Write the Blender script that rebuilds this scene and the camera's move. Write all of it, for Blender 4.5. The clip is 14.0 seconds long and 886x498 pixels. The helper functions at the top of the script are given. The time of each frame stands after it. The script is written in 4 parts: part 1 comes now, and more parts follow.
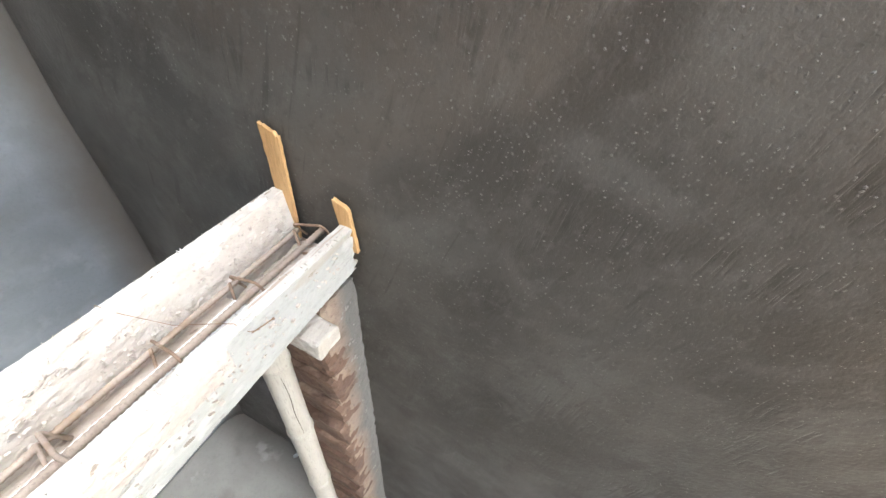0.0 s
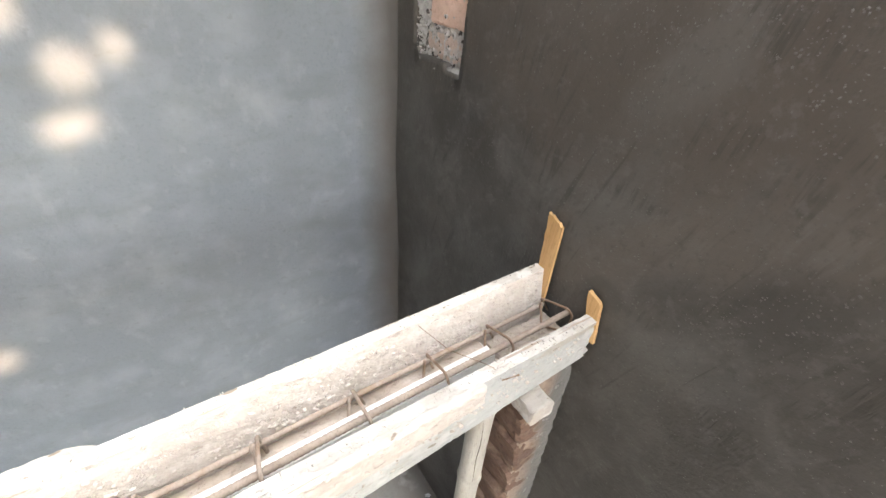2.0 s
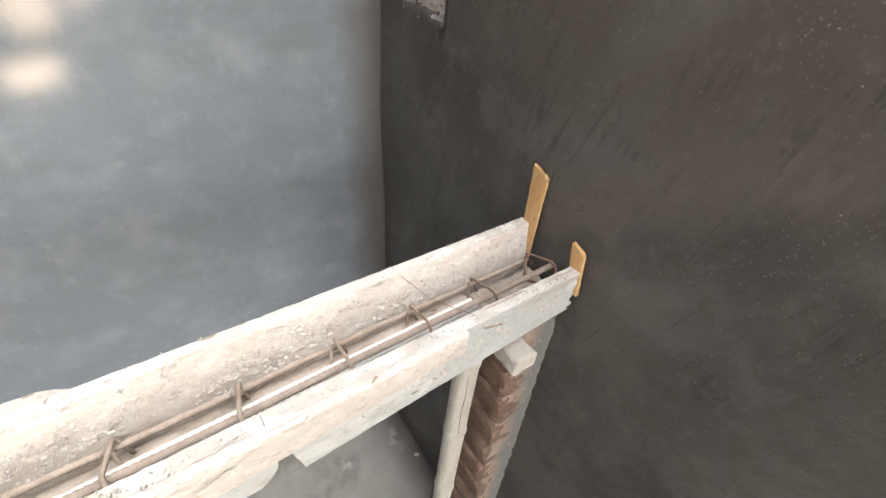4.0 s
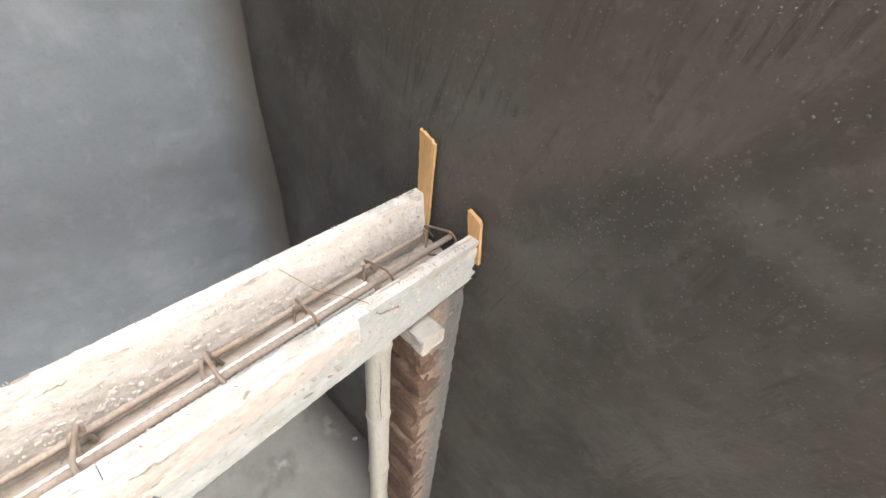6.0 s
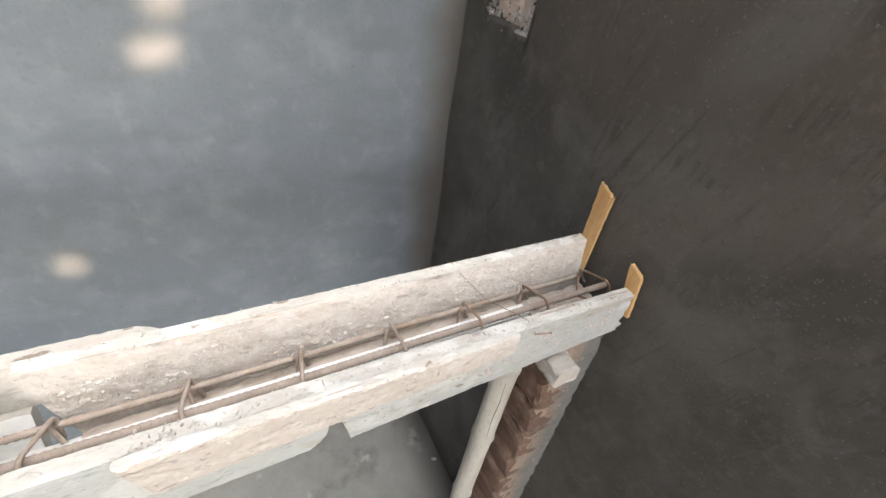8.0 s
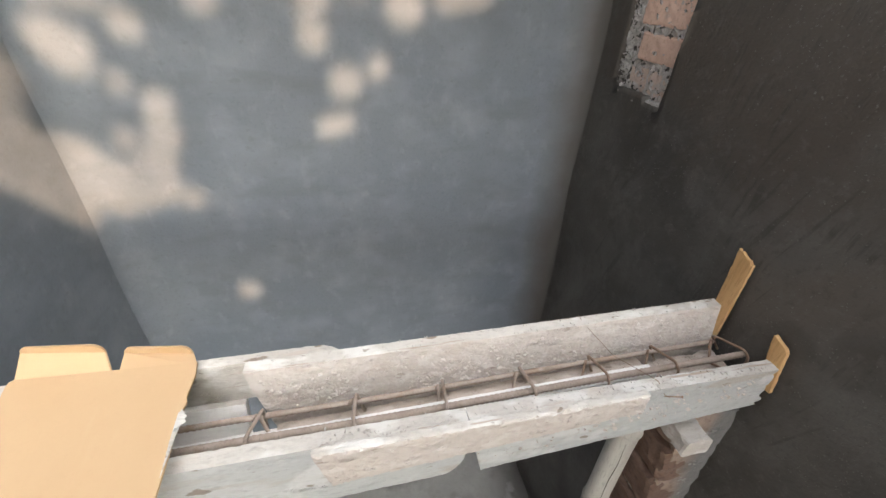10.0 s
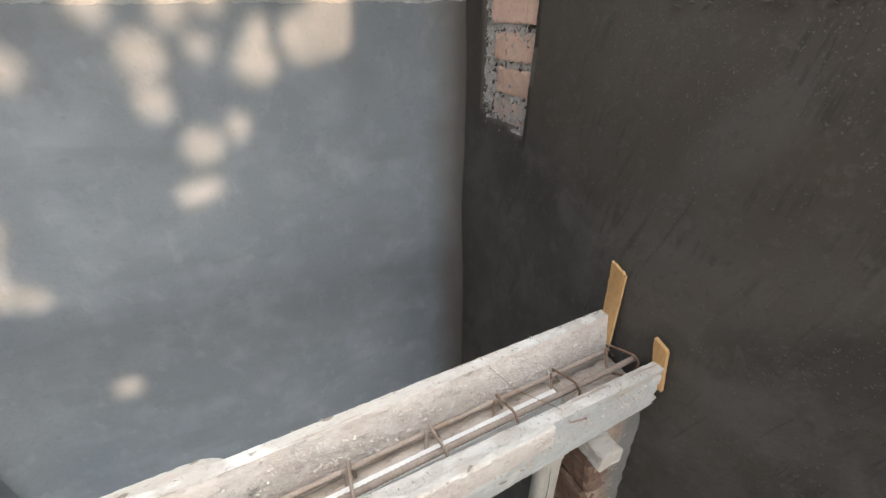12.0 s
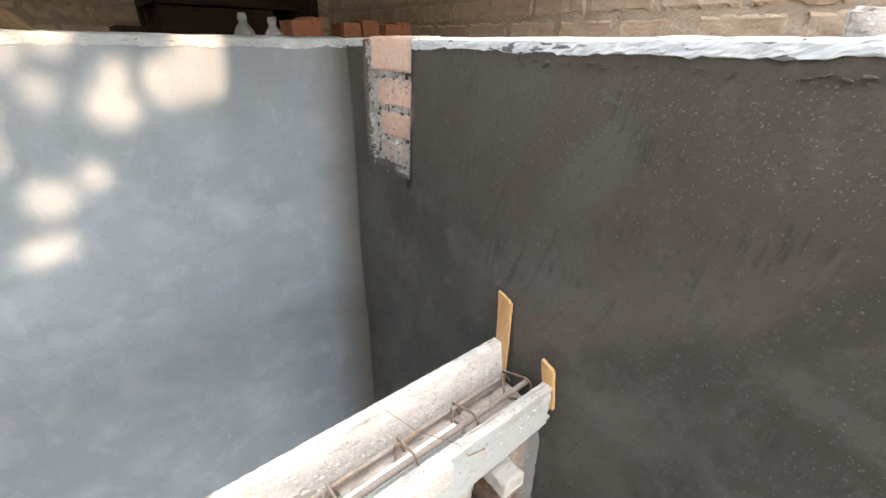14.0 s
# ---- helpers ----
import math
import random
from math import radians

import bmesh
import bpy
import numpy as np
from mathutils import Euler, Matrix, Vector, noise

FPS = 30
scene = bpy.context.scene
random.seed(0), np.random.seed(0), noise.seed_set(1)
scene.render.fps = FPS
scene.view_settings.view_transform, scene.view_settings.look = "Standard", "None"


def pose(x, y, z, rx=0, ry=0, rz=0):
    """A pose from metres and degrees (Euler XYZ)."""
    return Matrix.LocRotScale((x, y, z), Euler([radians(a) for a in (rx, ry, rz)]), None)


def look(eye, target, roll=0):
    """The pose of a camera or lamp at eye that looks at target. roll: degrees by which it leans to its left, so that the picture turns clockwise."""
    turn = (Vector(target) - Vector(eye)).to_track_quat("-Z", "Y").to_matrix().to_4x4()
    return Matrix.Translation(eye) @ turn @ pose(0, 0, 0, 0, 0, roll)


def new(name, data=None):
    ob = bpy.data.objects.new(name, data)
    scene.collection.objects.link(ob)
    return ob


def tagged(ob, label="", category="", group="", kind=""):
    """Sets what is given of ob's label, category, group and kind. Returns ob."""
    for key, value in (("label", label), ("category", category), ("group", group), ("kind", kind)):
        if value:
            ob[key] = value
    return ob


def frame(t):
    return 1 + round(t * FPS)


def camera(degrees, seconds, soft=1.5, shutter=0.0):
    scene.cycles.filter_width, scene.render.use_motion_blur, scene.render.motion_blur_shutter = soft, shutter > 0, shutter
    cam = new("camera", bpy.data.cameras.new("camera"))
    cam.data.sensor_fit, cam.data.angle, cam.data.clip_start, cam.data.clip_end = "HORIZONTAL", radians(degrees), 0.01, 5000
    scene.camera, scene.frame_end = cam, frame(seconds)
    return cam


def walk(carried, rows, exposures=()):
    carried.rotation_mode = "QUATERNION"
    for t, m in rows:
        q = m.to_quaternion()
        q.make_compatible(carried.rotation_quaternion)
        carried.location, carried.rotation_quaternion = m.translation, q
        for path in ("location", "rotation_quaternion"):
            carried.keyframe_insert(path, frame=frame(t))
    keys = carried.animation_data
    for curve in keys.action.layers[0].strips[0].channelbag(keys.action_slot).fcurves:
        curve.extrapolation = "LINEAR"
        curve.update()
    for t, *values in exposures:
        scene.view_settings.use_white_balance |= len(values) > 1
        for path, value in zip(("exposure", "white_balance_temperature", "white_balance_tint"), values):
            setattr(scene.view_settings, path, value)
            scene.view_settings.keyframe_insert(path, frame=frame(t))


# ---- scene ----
cam = camera(93.6, 14.0)
PATH = [
    (0, (0.181, -0.018, 2.066), (-0.377, 1.318, 0.686), 5.4),
    (0.5, (0.147, -0.055, 2.072), (-0.621, 1.207, 0.724), 4.6),
    (1, (0.132, -0.091, 2.079), (-0.844, 1.065, 0.77), 4.3),
    (1.5, (0.118, -0.123, 2.104), (-1.035, 0.929, 0.853), 3.6),
    (2, (0.108, -0.168, 2.138), (-1.197, 0.793, 0.967), 4.4),
    (2.5, (0.116, -0.175, 2.147), (-1.223, 0.78, 1.009), 4.5),
    (2.7, (0.119, -0.179, 2.15), (-1.231, 0.778, 1.027), 4.5),
    (4.8, (0.14, -0.117, 2.072), (-0.918, 0.892, 0.708), 5.7),
    (5, (0.142, -0.096, 2.071), (-0.873, 0.962, 0.711), 5.0),
    (5.5, (0.136, -0.073, 2.069), (-0.808, 1.071, 0.727), 7.2),
    (6, (0.136, -0.075, 2.074), (-0.789, 1.083, 0.731), 7.5),
    (6.5, (0.136, -0.082, 2.078), (-0.786, 1.09, 0.745), 7.7),
    (7, (0.136, -0.098, 2.099), (-0.892, 1.021, 0.799), 5.6),
    (7.5, (0.141, -0.21, 2.11), (-1.166, 0.691, 0.893), 9.2),
    (8, (0.139, -0.22, 2.096), (-1.193, 0.608, 0.856), 9.0),
    (8.5, (0.142, -0.215, 2.078), (-1.133, 0.549, 0.739), 5.7),
    (9, (0.149, -0.256, 2.135), (-1.315, 0.402, 0.942), 5.4),
    (9.2, (0.164, -0.3, 2.14), (-1.395, 0.212, 0.996), 5.0),
    (11.3, (0.179, -0.314, 2.169), (-1.454, 0.079, 1.083), 2.1),
    (11.5, (0.168, -0.294, 2.163), (-1.439, 0.211, 1.085), 1.3),
    (12, (0.146, -0.222, 2.192), (-1.394, 0.556, 1.181), -0.7),
    (12.5, (0.15, -0.203, 2.215), (-1.395, 0.675, 1.296), -0.8),
    (13, (0.162, -0.187, 2.222), (-1.33, 0.794, 1.322), 0.2),
    (13.5, (0.171, -0.177, 2.219), (-1.276, 0.879, 1.329), 0.8),
    (14, (0.174, -0.175, 2.213), (-1.207, 0.974, 1.332), 1.0),
]
EXPOSURES = [(0, 4.3, 6600, 5), (1, 4.1, 6800, 5.5), (2.5, 4.0, 6950, 7), (5, 3.75, 7000, 7), (5.5, 3.92, 7000, 7), (7, 4.0, 7000, 7), (7.5, 3.75, 6900, 7), (8, 3.55, 6800, 6.5), (8.5, 3.4, 6700, 6), (9, 3.3, 6700, 7), (11.5, 3.07, 6800, 7), (12, 3.3, 6700, 6), (12.5, 3.9, 6700, 6), (14, 4.05, 6600, 5)]
walk(cam, [(t, look(eye, target, roll)) for t, eye, target, roll in PATH], EXPOSURES)

# ---- light ----
TO_SUN = Vector((1.0, 0.60, 1.12)).normalized()
world = bpy.data.worlds.new("sky")
scene.world = world
world.use_nodes = True
wn, wl = world.node_tree.nodes, world.node_tree.links
sky = wn.new("ShaderNodeTexSky")
sky.sky_type = "NISHITA"
sky.sun_disc = False
sky.sun_elevation = math.asin(TO_SUN.z)
sky.sun_rotation = math.atan2(TO_SUN.x, TO_SUN.y)
sky.dust_density = 4.0
haze = wn.new("ShaderNodeHueSaturation")
haze.inputs["Saturation"].default_value = 0.42
wl.new(sky.outputs[0], haze.inputs["Color"])
wl.new(haze.outputs[0], wn["Background"].inputs[0])
wn["Background"].inputs[1].default_value = 0.15
sun = new("sun", bpy.data.lights.new("sun", "SUN"))
sun.data.energy = 1.4
sun.data.angle = radians(0.53)
sun.data.color = (1.0, 0.67, 0.43)
sun.matrix_world = look(TO_SUN * 20, (0, 0, 0))


# ---- materials ----
def material(name, low, high, rough=(0.6, 0.85), scale=6.0, fine=90.0, bump=0.3, depth=0.003, stretch=(1, 1, 1), extra=None, metal=0.0, spec=0.5, pore=1.0, shade_or_mortar=None, skin=None):
    """Two tones mixed by a broad and a fine noise, with relief from both. extra: (colour, scale, threshold, width,
    stretch) of stains and flecks.
    """
    m = bpy.data.materials.new(name)
    m.use_nodes = True
    n, l = m.node_tree.nodes, m.node_tree.links
    b = n["Principled BSDF"]
    co = n.new("ShaderNodeTexCoord")
    mp = n.new("ShaderNodeMapping")
    mp.inputs["Scale"].default_value = stretch
    l.new(co.outputs["Object"], mp.inputs[0])

    def noise_at(s, detail, rgh=0.6):
        t = n.new("ShaderNodeTexNoise")
        t.inputs["Scale"].default_value, t.inputs["Detail"].default_value, t.inputs["Roughness"].default_value = s, detail, rgh
        l.new(mp.outputs[0], t.inputs["Vector"])
        return t.outputs[0]

    def ramp(v, a, c, top=1.0):
        r = n.new("ShaderNodeMapRange")
        r.inputs[4].default_value = top
        r.inputs[1].default_value, r.inputs[2].default_value = a, c
        l.new(v, r.inputs[0])
        return r.outputs[0]

    def mix(f, a, c):
        x = n.new("ShaderNodeMix")
        x.data_type = "RGBA"
        for v, s in ((f, 0), (a, 6), (c, 7)):
            if isinstance(v, (tuple, list)):
                x.inputs[s].default_value = (*v, 1)
            else:
                l.new(v, x.inputs[s])
        return x.outputs[2]

    broad, grain = noise_at(scale, 5), noise_at(fine, 3)
    col = mix(ramp(broad, 0.32, 0.68), low, high)
    dark = tuple(c * 0.72 for c in low)
    col = mix(ramp(grain, 0.52, 0.8, pore), col, dark)
    for colour, s, thr, width, st, *more in extra or ():
        t = n.new("ShaderNodeTexNoise")
        t.inputs["Scale"].default_value, t.inputs["Detail"].default_value = s, 6
        mq = n.new("ShaderNodeMapping")
        mq.inputs["Scale"].default_value = st
        mq.inputs["Location"].default_value = (s * 0.37, 1.7, s * 0.11)
        mq.inputs["Rotation"].default_value = (0, radians(more[1]), 0) if len(more) > 1 else (0, 0, 0)
        l.new(co.outputs["Object"], mq.inputs[0])
        l.new(mq.outputs[0], t.inputs["Vector"])
        col = mix(ramp(t.outputs[0], thr, thr + width, more[0] if more else 1.0), col, colour)
    if shade_or_mortar:
        # tone fading in along y, front wandering: painted corner shade, and mortar on the pier
        colour, start, width = shade_or_mortar
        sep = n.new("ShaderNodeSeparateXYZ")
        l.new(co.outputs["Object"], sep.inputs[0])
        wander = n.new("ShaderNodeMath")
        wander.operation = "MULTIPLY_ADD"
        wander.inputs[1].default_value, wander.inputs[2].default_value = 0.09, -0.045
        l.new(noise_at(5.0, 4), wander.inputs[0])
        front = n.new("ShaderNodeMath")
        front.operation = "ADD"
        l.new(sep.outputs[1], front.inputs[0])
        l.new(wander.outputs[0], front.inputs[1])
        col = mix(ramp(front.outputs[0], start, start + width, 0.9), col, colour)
    # each thing a little lighter or darker than its like
    info = n.new("ShaderNodeObjectInfo")
    hsv = n.new("ShaderNodeHueSaturation")
    l.new(col, hsv.inputs["Color"])
    rr = n.new("ShaderNodeMapRange")
    rr.inputs[3].default_value, rr.inputs[4].default_value = 0.92, 1.08
    l.new(info.outputs["Random"], rr.inputs[0])
    l.new(rr.outputs[0], hsv.inputs["Value"])
    l.new(hsv.outputs[0], b.inputs["Base Color"])
    r2 = n.new("ShaderNodeMapRange")
    r2.inputs[1].default_value, r2.inputs[2].default_value, r2.inputs[3].default_value, r2.inputs[4].default_value = 0.3, 0.7, *rough
    l.new(broad, r2.inputs[0])
    l.new(r2.outputs[0], b.inputs["Roughness"])
    b.inputs["Metallic"].default_value = metal
    b.inputs["Specular IOR Level"].default_value = spec
    add = n.new("ShaderNodeMath")
    add.operation = "ADD"
    l.new(broad, add.inputs[0])
    l.new(grain, add.inputs[1])
    height = add.outputs[0]
    if skin:
        # a peeling coat: plateaus with crisp broken edges
        s1, thr, lift = skin
        patch = n.new("ShaderNodeMath")
        patch.operation = "MULTIPLY_ADD"
        patch.inputs[1].default_value = lift
        l.new(ramp(noise_at(s1, 7, 0.65), thr, thr + 0.03), patch.inputs[0])
        l.new(height, patch.inputs[2])
        pits = n.new("ShaderNodeMath")
        pits.operation = "MULTIPLY_ADD"
        pits.inputs[1].default_value = lift * -0.8
        l.new(ramp(noise_at(s1 * 2.6, 4), thr + 0.1, thr + 0.14), pits.inputs[0])
        l.new(patch.outputs[0], pits.inputs[2])
        height = pits.outputs[0]
    bp = n.new("ShaderNodeBump")
    bp.inputs["Strength"].default_value, bp.inputs["Distance"].default_value = bump, depth
    l.new(height, bp.inputs["Height"])
    l.new(bp.outputs[0], b.inputs["Normal"])
    return m


def clear_plastic(name):
    m = bpy.data.materials.new(name)
    m.use_nodes = True
    b = m.node_tree.nodes["Principled BSDF"]
    b.inputs["Base Color"].default_value = (0.8, 0.82, 0.82, 1)
    b.inputs["Roughness"].default_value = 0.15
    b.inputs["Transmission Weight"].default_value = 0.8
    b.inputs["IOR"].default_value = 1.12
    return m


def damp_plaster(name):
    """Fresh cement render: mottled grey-brown, trowel sweeps leaning to one side, runs of water below damp bands, and a few broad stains."""
    m = bpy.data.materials.new(name)
    m.use_nodes = True
    n, l = m.node_tree.nodes, m.node_tree.links
    b = n["Principled BSDF"]
    co = n.new("ShaderNodeTexCoord")

    def turned(angle, st, loc=(0, 0, 0)):
        """The wall's plane turned by angle, then stretched: x across, z along the stroke."""
        a = n.new("ShaderNodeMapping")
        a.inputs["Rotation"].default_value = (0, radians(angle), 0)
        a.inputs["Location"].default_value = loc
        l.new(co.outputs["Object"], a.inputs[0])
        c = n.new("ShaderNodeMapping")
        c.inputs["Scale"].default_value = st
        l.new(a.outputs[0], c.inputs[0])
        return c.outputs[0]

    def grain(vec, s, detail=4, rgh=0.6, warp=0.0):
        t = n.new("ShaderNodeTexNoise")
        t.inputs["Scale"].default_value, t.inputs["Detail"].default_value, t.inputs["Roughness"].default_value, t.inputs["Distortion"].default_value = s, detail, rgh, warp
        l.new(vec, t.inputs["Vector"])
        return t.outputs[0]

    def ramp(v, a, c, top=1.0):
        r = n.new("ShaderNodeMapRange")
        r.interpolation_type = "SMOOTHSTEP"
        r.inputs[1].default_value, r.inputs[2].default_value, r.inputs[4].default_value = a, c, top
        l.new(v, r.inputs[0])
        return r.outputs[0]

    def op(kind, a, c):
        x = n.new("ShaderNodeMath")
        x.operation = kind
        for i, v in enumerate((a, c)):
            if isinstance(v, (int, float)):
                x.inputs[i].default_value = v
            else:
                l.new(v, x.inputs[i])
        return x.outputs[0]

    def mix(f, a, c):
        x = n.new("ShaderNodeMix")
        x.data_type = "RGBA"
        for v, i in ((f, 0), (a, 6), (c, 7)):
            if isinstance(v, tuple):
                x.inputs[i].default_value = (*v, 1)
            else:
                l.new(v, x.inputs[i])
        return x.outputs[2]

    def stain(cx, cz, long, wide, angle, soft=0.5):
        """A soft oval on the wall with a ragged edge."""
        a = n.new("ShaderNodeMapping")
        a.vector_type = "TEXTURE"
        a.inputs["Location"].default_value = (cx, 0, cz)
        a.inputs["Rotation"].default_value = (0, radians(-angle), 0)
        a.inputs["Scale"].default_value = (long, 1000, wide)
        l.new(co.outputs["Object"], a.inputs[0])
        d = n.new("ShaderNodeVectorMath")
        d.operation = "LENGTH"
        l.new(a.outputs[0], d.inputs[0])
        rag = op("MULTIPLY_ADD", grain(sweep, 8, 6, 0.7), 2.4)
        rag.node.inputs[2].default_value = -1.2
        return ramp(op("ADD", d.outputs["Value"], rag), 1.0 + soft, 1.0 - soft)

    flat = turned(0, (1, 1, 1))
    sweep = turned(-14, (1.35, 1, 0.85), (0.3, 0, 0.1))
    sweep2 = turned(-48, (1.3, 1, 0.85), (1.1, 0, 0.7))
    col = mix(ramp(grain(flat, 2.3, 5), 0.34, 0.66), (0.041, 0.038, 0.0338), (0.081, 0.0770, 0.0705))
    # trowel sweeps, light and dark
    col = mix(ramp(grain(sweep, 5.0, 7, 0.62, 0.5), 0.49, 0.70, 0.7), col, (0.104, 0.101, 0.0945))
    col = mix(ramp(grain(sweep2, 9.0, 7, 0.65, 0.6), 0.52, 0.70, 0.5), col, (0.100, 0.097, 0.091))
    col = mix(ramp(grain(sweep, 17, 4, 0.65), 0.56, 0.70, 0.3), col, (0.038, 0.0355, 0.031))
    col = mix(ramp(grain(flat, 3.4, 4), 0.56, 0.70, 0.6), col, (0.044, 0.040, 0.0345))
    # broad stains: brown smears, scraped pale ovals and wet dark ovals
    for cx, cz, long, wide, angle, f, colour in STAINS:
        col = mix(op("MULTIPLY", stain(cx, cz, long, wide, angle), f), col, colour)
    # runs of water hanging below damp bands
    run = turned(-7, (7.5, 1, 0.62))
    damp = ramp(grain(turned(-8, (1, 1, 1.8), (0.55, 0, 0.2)), 5.2, 4), 0.50, 0.68)
    drips = op("MULTIPLY", ramp(grain(run, 17, 3, 0.55, 0.2), 0.48, 0.64), damp)
    col = mix(op("MULTIPLY", drips, 0.6), col, (0.024, 0.022, 0.0192))
    thin = op("MULTIPLY", ramp(grain(turned(-18, (7, 1, 0.5), (0.2, 0, 0.9)), 9, 3, 0.5, 0.4), 0.60, 0.70), ramp(grain(flat, 2.9, 3), 0.5, 0.6))
    col = mix(op("MULTIPLY", thin, 0.45), col, (0.027, 0.0245, 0.0215))
    # scraped combing, pale
    comb = op("MULTIPLY", ramp(grain(turned(-16, (5, 1, 0.8)), 13, 3), 0.52, 0.64), ramp(grain(turned(20, (1, 1, 2), (0.9, 0, 0.3)), 4, 3), 0.56, 0.66))
    col = mix(op("MULTIPLY", comb, 0.14), col, (0.16, 0.157, 0.148))
    col = mix(ramp(grain(flat, 42, 6, 0.7), 0.54, 0.68, 0.4), col, (0.037, 0.0345, 0.0305))
    col = mix(ramp(grain(turned(33, (1, 1, 1), (2, 0, 1)), 34, 6, 0.7), 0.54, 0.68, 0.35), col, (0.115, 0.111, 0.104))
    fine = grain(flat, 150, 3)
    col = mix(ramp(fine, 0.55, 0.8, 0.4), col, (0.034, 0.032, 0.028))
    l.new(col, b.inputs["Base Color"])
    wet = grain(flat, 3.1, 4)
    r = n.new("ShaderNodeMapRange")
    r.inputs[1].default_value, r.inputs[2].default_value, r.inputs[3].default_value, r.inputs[4].default_value = 0.35, 0.65, 0.42, 0.66
    l.new(wet, r.inputs[0])
    l.new(op("SUBTRACT", r.outputs[0], op("MULTIPLY", drips, 0.12)), b.inputs["Roughness"])
    high = op("ADD", op("MULTIPLY", grain(sweep, 9, 6, 0.65), 1.3), op("MULTIPLY", fine, 0.8))
    high = op("ADD", high, op("MULTIPLY", drips, -0.35))
    bp = n.new("ShaderNodeBump")
    bp.inputs["Strength"].default_value, bp.inputs["Distance"].default_value = 0.6, 0.0028
    l.new(high, bp.inputs["Height"])
    l.new(bp.outputs[0], b.inputs["Normal"])
    return m


BROWN, PALE, WET = (0.086, 0.0765, 0.0665), (0.112, 0.110, 0.104), (0.032, 0.0305, 0.0275)
STAINS = [(-0.35, 2.08, 0.75, 0.20, -4, 0.75, (0.066, 0.0555, 0.0455)), (-0.09, 1.80, 0.26, 0.055, 37, 0.75, BROWN), (-0.02, 1.60, 0.10, 0.05, 15, 0.35, PALE), (0.205, 1.815, 0.09, 0.028, -16, 0.5, PALE),
          (0.29, 1.955, 0.07, 0.09, 60, 0.4, PALE), (0.16, 1.93, 0.10, 0.03, 62, 0.4, WET), (0.05, 1.775, 0.06, 0.05, 60, 0.45, WET),
          (0.21, 1.765, 0.07, 0.02, -10, 0.4, WET), (-0.19, 2.02, 0.09, 0.045, 55, 0.35, PALE), (-0.185, 1.63, 0.035, 0.03, 0, 0.5, WET)]
M_DAMP = damp_plaster("damp_plaster")
# Darkens towards the north corner: the shade of the corner is painted in.
M_DRY = material("dry_plaster", (0.130, 0.149, 0.175), (0.164, 0.183, 0.207), (0.42, 0.62), 2.6, 110, 0.4, 0.0016, pore=0.4,
                 extra=[((0.195, 0.215, 0.247), 5, 0.5, 0.22, (1, 1, 1.3), 0.8), ((0.118, 0.132, 0.145), 7, 0.54, 0.2, (1, 0.5, 1.8), 0.65), ((0.23, 0.248, 0.274), 8, 0.53, 0.18, (1, 1.0, 1.0), 0.4), ((0.245, 0.262, 0.285), 24, 0.58, 0.14, (1, 1.1, 0.8), 0.28), ((0.11, 0.124, 0.138), 3.2, 0.55, 0.16, (1, 1, 1.4), 0.5), ((0.115, 0.128, 0.14), 38, 0.62, 0.1, (1, 0.8, 1.2), 0.4)],
                 shade_or_mortar=((0.07, 0.063, 0.056), 0.305, 0.11))
# Darkens towards the north wall: shade at the wall's foot is painted in.
M_FLOOR = material("concrete_floor", (0.235, 0.227, 0.214), (0.32, 0.31, 0.293), (0.6, 0.85), 5, 60, 0.4, 0.002, pore=0.3,
                   extra=[((0.13, 0.123, 0.115), 4, 0.54, 0.16, (1, 1, 1)), ((0.4, 0.39, 0.375), 11, 0.64, 0.1, (1, 1, 1))],
                   shade_or_mortar=((0.075, 0.068, 0.06), 0.27, 0.16))
M_RIM = material("pale_mortar", (0.46, 0.49, 0.51), (0.57, 0.60, 0.62), (0.7, 0.9), 14, 120, 0.35, 0.002, pore=0.35,
                 skin=(34, 0.52, 0.8),
                 extra=[((0.37, 0.39, 0.405), 30, 0.54, 0.06, (0.8, 1, 2.4), 0.6), ((0.07, 0.07, 0.07), 27, 0.61, 0.02, (0.7, 1, 2.2), 0.9, -25)])
M_RIMGREY = material("grey_mortar", (0.21, 0.225, 0.237), (0.29, 0.304, 0.315), (0.7, 0.9), 9, 120, 0.3, 0.002, pore=0.3,
                     extra=[((0.09, 0.09, 0.09), 26, 0.69, 0.03, (1, 1, 1.6), 0.9), ((0.42, 0.43, 0.44), 10, 0.56, 0.14, (1, 1, 2), 0.7)])
# Plank coats: dark flecks are cracks and dirt, plus painted shade of flakes.
M_LIME = material("lime_splashed_wood", (0.47, 0.437, 0.395), (0.56, 0.532, 0.49), (0.75, 0.95), 14, 170, 0.85, 0.0032, (1, 0.35, 1), pore=0.6, spec=0.2, skin=(64, 0.60, 0.5),
                  extra=[((0.62, 0.60, 0.565), 30, 0.5, 0.1, (1, 0.5, 1)), ((0.47, 0.40, 0.34), 34, 0.62, 0.08, (1, 0.25, 1), 0.6), ((0.2, 0.15, 0.11), 60, 0.66, 0.03, (1, 0.4, 1), 0.8), ((0.34, 0.26, 0.2), 60, 0.61, 0.05, (1, 0.06, 1), 0.75)])
M_PINK = material("mortar_skinned_wood", (0.51, 0.459, 0.417), (0.555, 0.507, 0.467), (0.75, 0.95), 16, 100, 1.0, 0.0056, (1, 0.45, 1), pore=0.4, spec=0.2, skin=(66, 0.60, 0.5),
                  extra=[((0.60, 0.56, 0.525), 46, 0.52, 0.08, (1, 0.6, 1), 0.7), ((0.47, 0.40, 0.345), 40, 0.6, 0.08, (1, 0.4, 1), 0.5), ((0.24, 0.185, 0.15), 95, 0.665, 0.03, (1, 0.3, 1), 0.45)])
